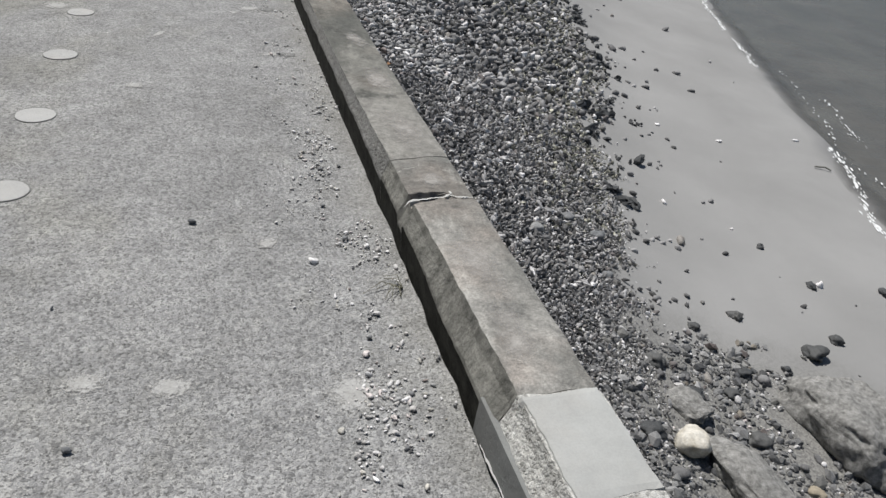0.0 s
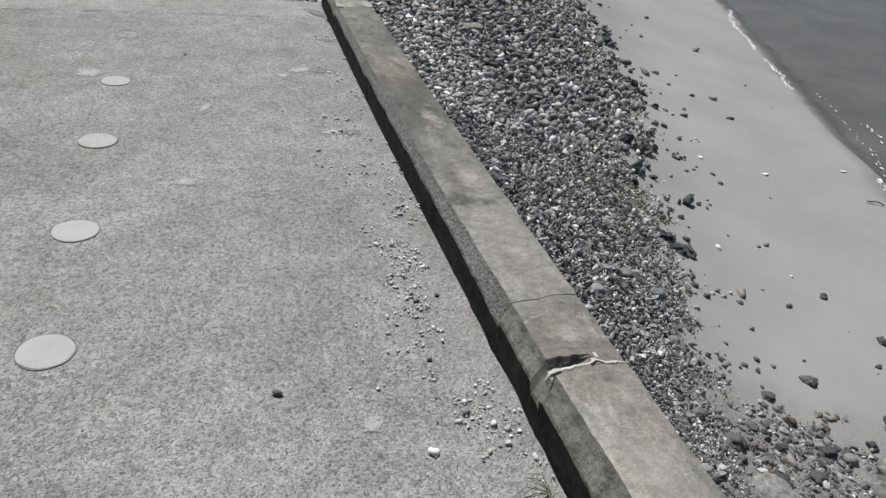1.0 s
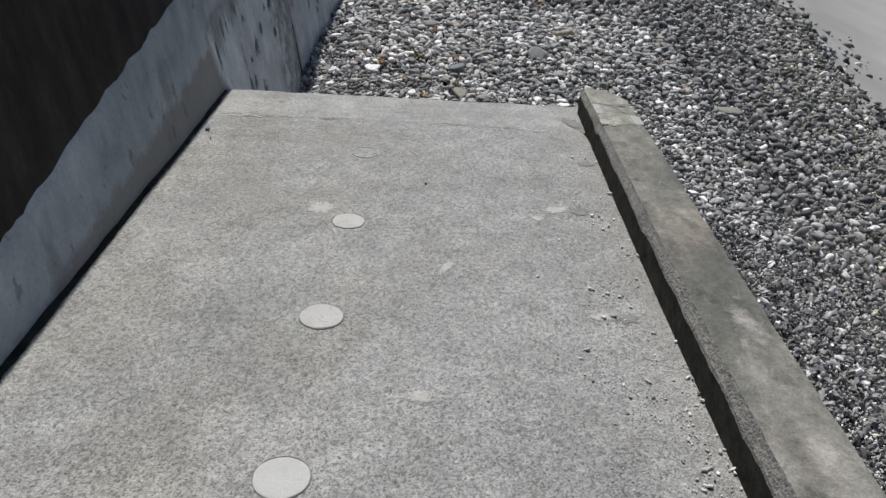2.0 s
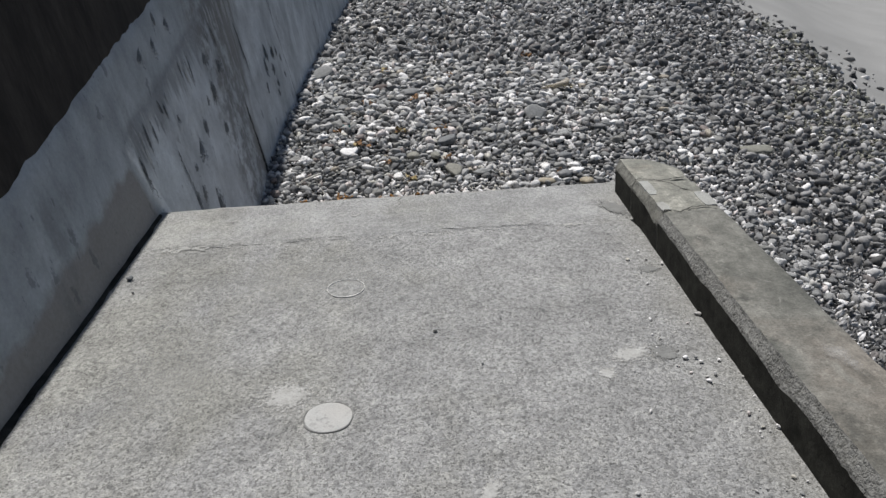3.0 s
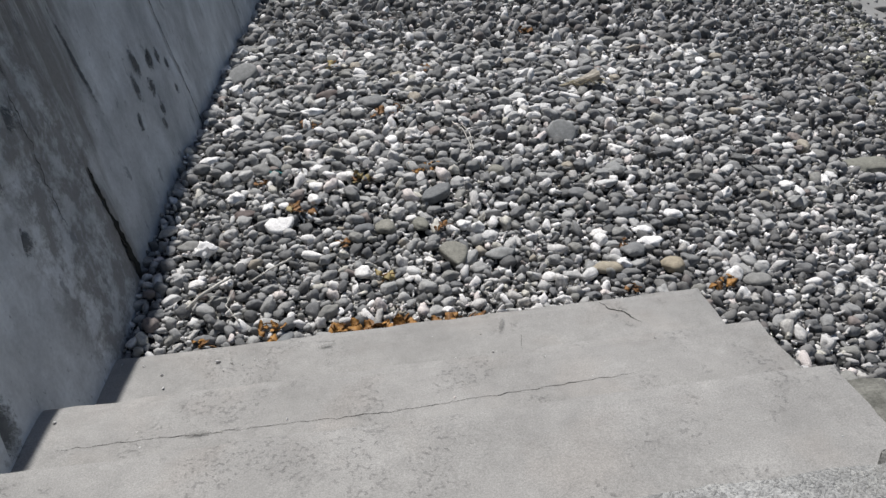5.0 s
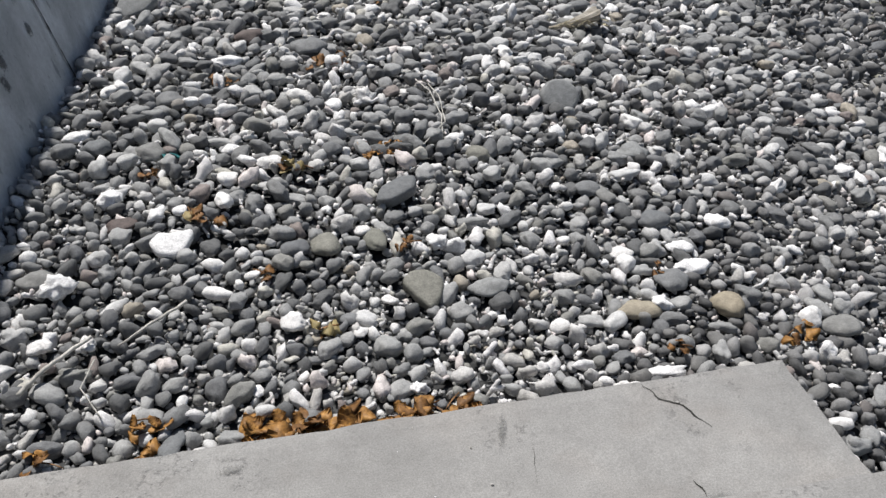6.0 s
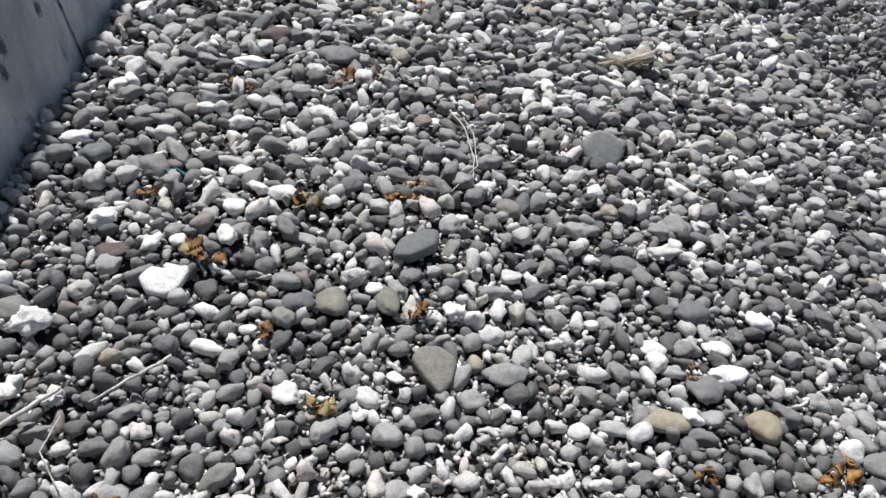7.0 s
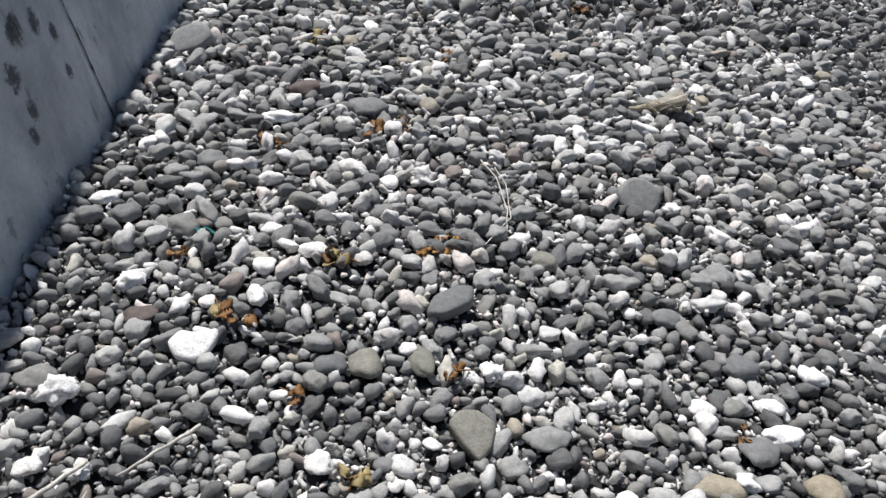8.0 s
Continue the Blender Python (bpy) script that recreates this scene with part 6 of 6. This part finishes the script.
M_LEAF2 = plain("orange_seaweed", (0.1, 0.042, 0.012), (0.5, 0.26, 0.075), 45, 0.55, 0.4, 0.003)
M_DRAB = plain("drab_dry_stems", (0.13, 0.125, 0.09), (0.27, 0.26, 0.2), 50, 0.8)
M_OCHRE = plain("ochre_weed", (0.2, 0.15, 0.06), (0.42, 0.34, 0.17), 50, 0.6, 0.4, 0.003)
for k, (x, y, w, d, c, sz) in enumerate(((0.29, 9.055, 0.27, 0.08, 54, 0.072), (0.63, 9.06, 0.2, 0.06, 26, 0.06), (-0.10, 9.13, 0.09, 0.05, 7, 0.045), (-0.11, 9.05, 0.04, 0.09, 6, 0.045), (-0.37, 9.05, 0.07, 0.06, 6, 0.045),
                                         (0.65, 10.29, 0.15, 0.12, 26, 0.035), (1.83, 9.23, 0.13, 0.08, 9, 0.05))):
    wrack(x, y, w, d, c, M_LEAF2, "curled dry orange seaweed caught among the pebbles", "seaweed", "dry seaweed on the beach", k * 3 + 1, sz)
for k, (x, y, w, d, c, sz) in enumerate(((0.48, 11.10, 0.2, 0.08, 12, 0.06), (0.03, 10.93, 0.1, 0.07, 8, 0.04), (0.82, 12.01, 0.14, 0.1, 12, 0.05), (1.74, 12.94, 0.1, 0.14, 9, 0.06), (0.02, 9.92, 0.04, 0.03, 3, 0.05), (0.65, 9.75, 0.03, 0.04, 4, 0.035),
                                         (1.48, 9.56, 0.03, 0.04, 4, 0.03), (-0.18, 10.2, 0.05, 0.04, 5, 0.035), (1.41, 9.21, 0.06, 0.04, 5, 0.035), (0.21, 9.65, 0.03, 0.04, 3, 0.04), (2.3, 8.1, 0.1, 0.1, 10, 0.06))):
    wrack(x, y, w, d, c, M_LEAF, "crumpled brown dry seaweed on the pebbles", "seaweed", "dry seaweed on the beach", k * 5 + 2, sz)
for k, (x, y, w, d, c, sz) in enumerate(((-0.05, 9.94, 0.05, 0.06, 4, 0.06), (0.37, 9.4, 0.05, 0.04, 4, 0.05), (0.30, 10.2, 0.07, 0.1, 9, 0.05), (0.10, 12.05, 0.1, 0.1, 7, 0.06))):
    wrack(x, y, w, d, c, M_OCHRE, "ochre dried weed lying on the pebbles", "seaweed", "dry seaweed on the beach", k * 7 + 3, sz)



def stick(points, r0, r1, mat, name, label, category, group="", sides=7):
    """A tapered bent rod through points."""
    bm = bmesh.new()
    pts = [Vector(p) for p in points]
    fine = []
    for a, b in zip(pts[:-1], pts[1:]):
        fine += [a.lerp(b, k / 6) for k in range(6)]
    fine.append(pts[-1])
    rings = []
    for k, p in enumerate(fine):
        f = k / (len(fine) - 1)
        d = (fine[min(k + 1, len(fine) - 1)] - fine[max(k - 1, 0)]).normalized()
        e = d.cross(Vector((0, 0, 1))).normalized()
        g = e.cross(d)
        r = (r0 + (r1 - r0) * f) * (1 + 0.2 * nz(k * 0.6, r0 * 900))
        p = p + e * r * 1.2 * nz(k * 0.4, 3 + r0 * 500)
        rings.append([bm.verts.new(p + e * r * math.cos(a * math.tau / sides) + g * r * math.sin(a * math.tau / sides)) for a in range(sides)])
    for a, b in zip(rings[:-1], rings[1:]):
        for k in range(sides):
            bm.faces.new((a[k], b[k], b[(k + 1) % sides], a[(k + 1) % sides]))
    bm.faces.new(rings[0])
    bm.faces.new(rings[-1])
    return tagged(part(name, bm, mat, smooth=True), label, category, group)


def on_beach(x, y, h=0.045):
    return (x, y, float(beach_z(x, y)) + h + 0.008)


stick([on_beach(-0.43, 9.24, 0.058), on_beach(-0.39, 9.29, 0.07), on_beach(-0.33, 9.355, 0.073), on_beach(-0.275, 9.42, 0.064)], 0.0075, 0.005, M_STICK, "driftwood_stick", "bleached bare driftwood stick lying on pebbles", "stick", "sticks on the beach")
stick([on_beach(-0.2, 9.385, 0.056), on_beach(-0.13, 9.43, 0.07), on_beach(-0.07, 9.48, 0.073), on_beach(-0.02, 9.525, 0.066)], 0.003, 0.0056, M_STICK, "driftwood_stick", "thin bleached driftwood stick lying on pebbles", "stick", "sticks on the beach")
stick([on_beach(0.86, 10.85, 0.06), on_beach(0.90, 10.70, 0.075), on_beach(0.92, 10.5, 0.06), on_beach(0.9, 10.38, 0.05)], 0.003, 0.002, M_STICK, "dry_stalk", "thin pale dry stalk lying over the pebbles", "stalk", "stalks on the beach", 5)
stick([on_beach(0.91, 10.80, 0.06), on_beach(0.935, 10.66, 0.07), on_beach(0.925, 10.45, 0.06), on_beach(0.80, 10.28, 0.05)], 0.0025, 0.002, M_STICK, "dry_stalk", "thin pale dry stalk lying over the pebbles", "stalk", "stalks on the beach", 5)
stick([on_beach(-0.26, 9.35, 0.05), on_beach(-0.28, 9.25, 0.055), on_beach(-0.22, 9.16, 0.04)], 0.0022, 0.0018, M_STICK, "dry_stalk", "thin pale dry stalk lying over the pebbles", "stalk", "stalks on the beach", 5)
stick([on_beach(2.75, 12.9, 0.06), on_beach(2.8, 12.6, 0.07), on_beach(2.95, 12.3, 0.05)], 0.004, 0.003, M_STICK, "dry_stalk", "thin pale dry stalk lying over the pebbles", "stalk", "stalks on the beach", 5)
stick([on_beach(8.42, 8.86, 0.015), on_beach(8.5, 8.85, 0.02), on_beach(8.57, 8.83, 0.03), on_beach(8.63, 8.78, 0.012)], 0.012, 0.01, M_OLIVE, "driftwood_stick", "dark driftwood stick lying on wet sand", "stick", "sticks on the beach")

r = random.Random(31)
husk = new("dry_husk")
hz = float(beach_z(1.82, 11.5))
husk.location = (1.82, 11.5, hz + 0.055)
bm = bmesh.new()
rings = []
for i in range(15):
    f = i / 14
    w = 0.012 + 0.058 * f ** 1.6 - 0.012 * max(0.0, f - 0.85)
    rings.append([bm.verts.new((-0.15 + 0.27 * f + 0.02 * f * nz(t * 2, 5.0), 0.03 * f + w * math.cos(t), 0.01 + 0.05 * f * f + (0.006 + 0.3 * w) * math.sin(t) + 0.007 * f * (-1) ** k + 0.014 * f * nz(t * 1.5, f * 2, 3.0)))
                  for k, t in enumerate(j * math.tau / 18 for j in range(18))])
for u, v in zip(rings[:-1], rings[1:]):
    for k in range(18):
        bm.faces.new((u[k], u[(k + 1) % 18], v[(k + 1) % 18], v[k]))
for ring in (rings[0], rings[-1]):
    bm.faces.new(ring)
part("husk_body", bm, M_HUSK, husk, "ridged grey-tan fibrous husk")
for k in range(7):
    q, a = r.uniform(0.08, 0.16), r.uniform(-0.35, 0.3)
    bx, by = r.uniform(-0.15, 0.0), r.uniform(-0.05, 0.05)
    ob = stick([(bx, by, 0.01 + r.random() * 0.02), (bx + q * 0.5 * math.cos(a), by + q * 0.5 * math.sin(a), 0.035 + r.random() * 0.02), (bx + q * math.cos(a), by + q * math.sin(a) - 0.02, r.uniform(0.0, 0.03))], 0.0035, 0.002, M_STRAW, "straw", "", "", "", 5)
    ob.parent = husk
for k in range(4):
    bm = bmesh.new()
    blade(bm, (r.uniform(0.0, 0.08), r.uniform(-0.04, 0.04), 0.02), 0.11, 0.045, r.uniform(-0.4, 0.4), 0.3, -0.9, k * 3.3)
    part("husk_leaf", bm, M_STRAW, husk, smooth=True)
tagged(husk, "crumpled bundle of bleached dry straw and husk", "dry husk")

bm = bmesh.new()
r = random.Random(5)
for k in range(7):
    blade(bm, (-0.17 + r.uniform(-0.03, 0.03), 10.33 + r.uniform(-0.03, 0.03), float(beach_z(-0.17, 10.33)) + 0.04), 0.06, 0.022, r.uniform(0, 6.28), 0.2, -0.9, r.random() * 30)
tagged(part("rope_scrap", bm, M_TEAL, smooth=True), "frayed scrap of teal net rope among pebbles", "rope scrap")

r = random.Random(9)
weed = new("dry_weed")
weed.location = (1.262, 3.12, 0.0)
for k in range(9):
    a = r.uniform(1.6, 4.4)
    q = r.uniform(0.05, 0.13)
    ob = stick([(0, 0, 0.0), (math.cos(a) * q * 0.5, math.sin(a) * q * 0.5, 0.012 + r.random() * 0.02), (math.cos(a + 0.3) * q, math.sin(a + 0.3) * q, 0.006)], 0.0016, 0.0009, M_DRAB, "stem", "", "", "", 5)
    ob.parent = weed
tagged(weed, "small dry weed sprawling from the kerb foot", "weed")

# ---- foam along the water's edge ----
vs, fs = [], []
for run, (u0, amp, y0, y1, count, sz) in enumerate(((4.93, 0.16, 5.5, 22, 820, 0.022), (5.75, 0.2, 9.5, 11.5, 44, 0.016), (5.3, 0.2, 6.5, 13, 70, 0.014))):
    for k in range(count):
        y = rng.uniform(y0, y1)
        if nz(y * 0.8, run * 3.0 + 0.5) < -0.02 and run == 0:
            continue
        u = u0 + amp * nz(y * 0.6, run + 0.2) * 2 + 0.05 * nz(y * 3, run) + rng.normal(0, 0.03)
        x = (u + 0.37 * y) / 0.93
        z = max(SEA + 0.016, float(beach_z(x, y)) + 0.012)
        s, a0 = sz * rng.uniform(0.3, 1.3), rng.uniform(0, 6.28)
        b = len(vs)
        vs.append((x, y, z + s * 0.25))
        for q in range(7):
            a = a0 + q * math.tau / 7
            rr = s * rng.uniform(0.6, 1.2)
            p, q2 = rr * math.cos(a) * 0.5, rr * math.sin(a) * 2.6
            vs.append((x + p + 0.37 * q2, y + 0.93 * q2, z - 0.004))
        fs += [(b, b + 1 + q, b + 1 + (q + 1) % 7) for q in range(7)]
foam = new("foam", raw("foam", np.array(vs), np.array(fs), M_FOAM))
tagged(foam, "thin broken line of white foam at the water's edge", "foam", kind="stuff")
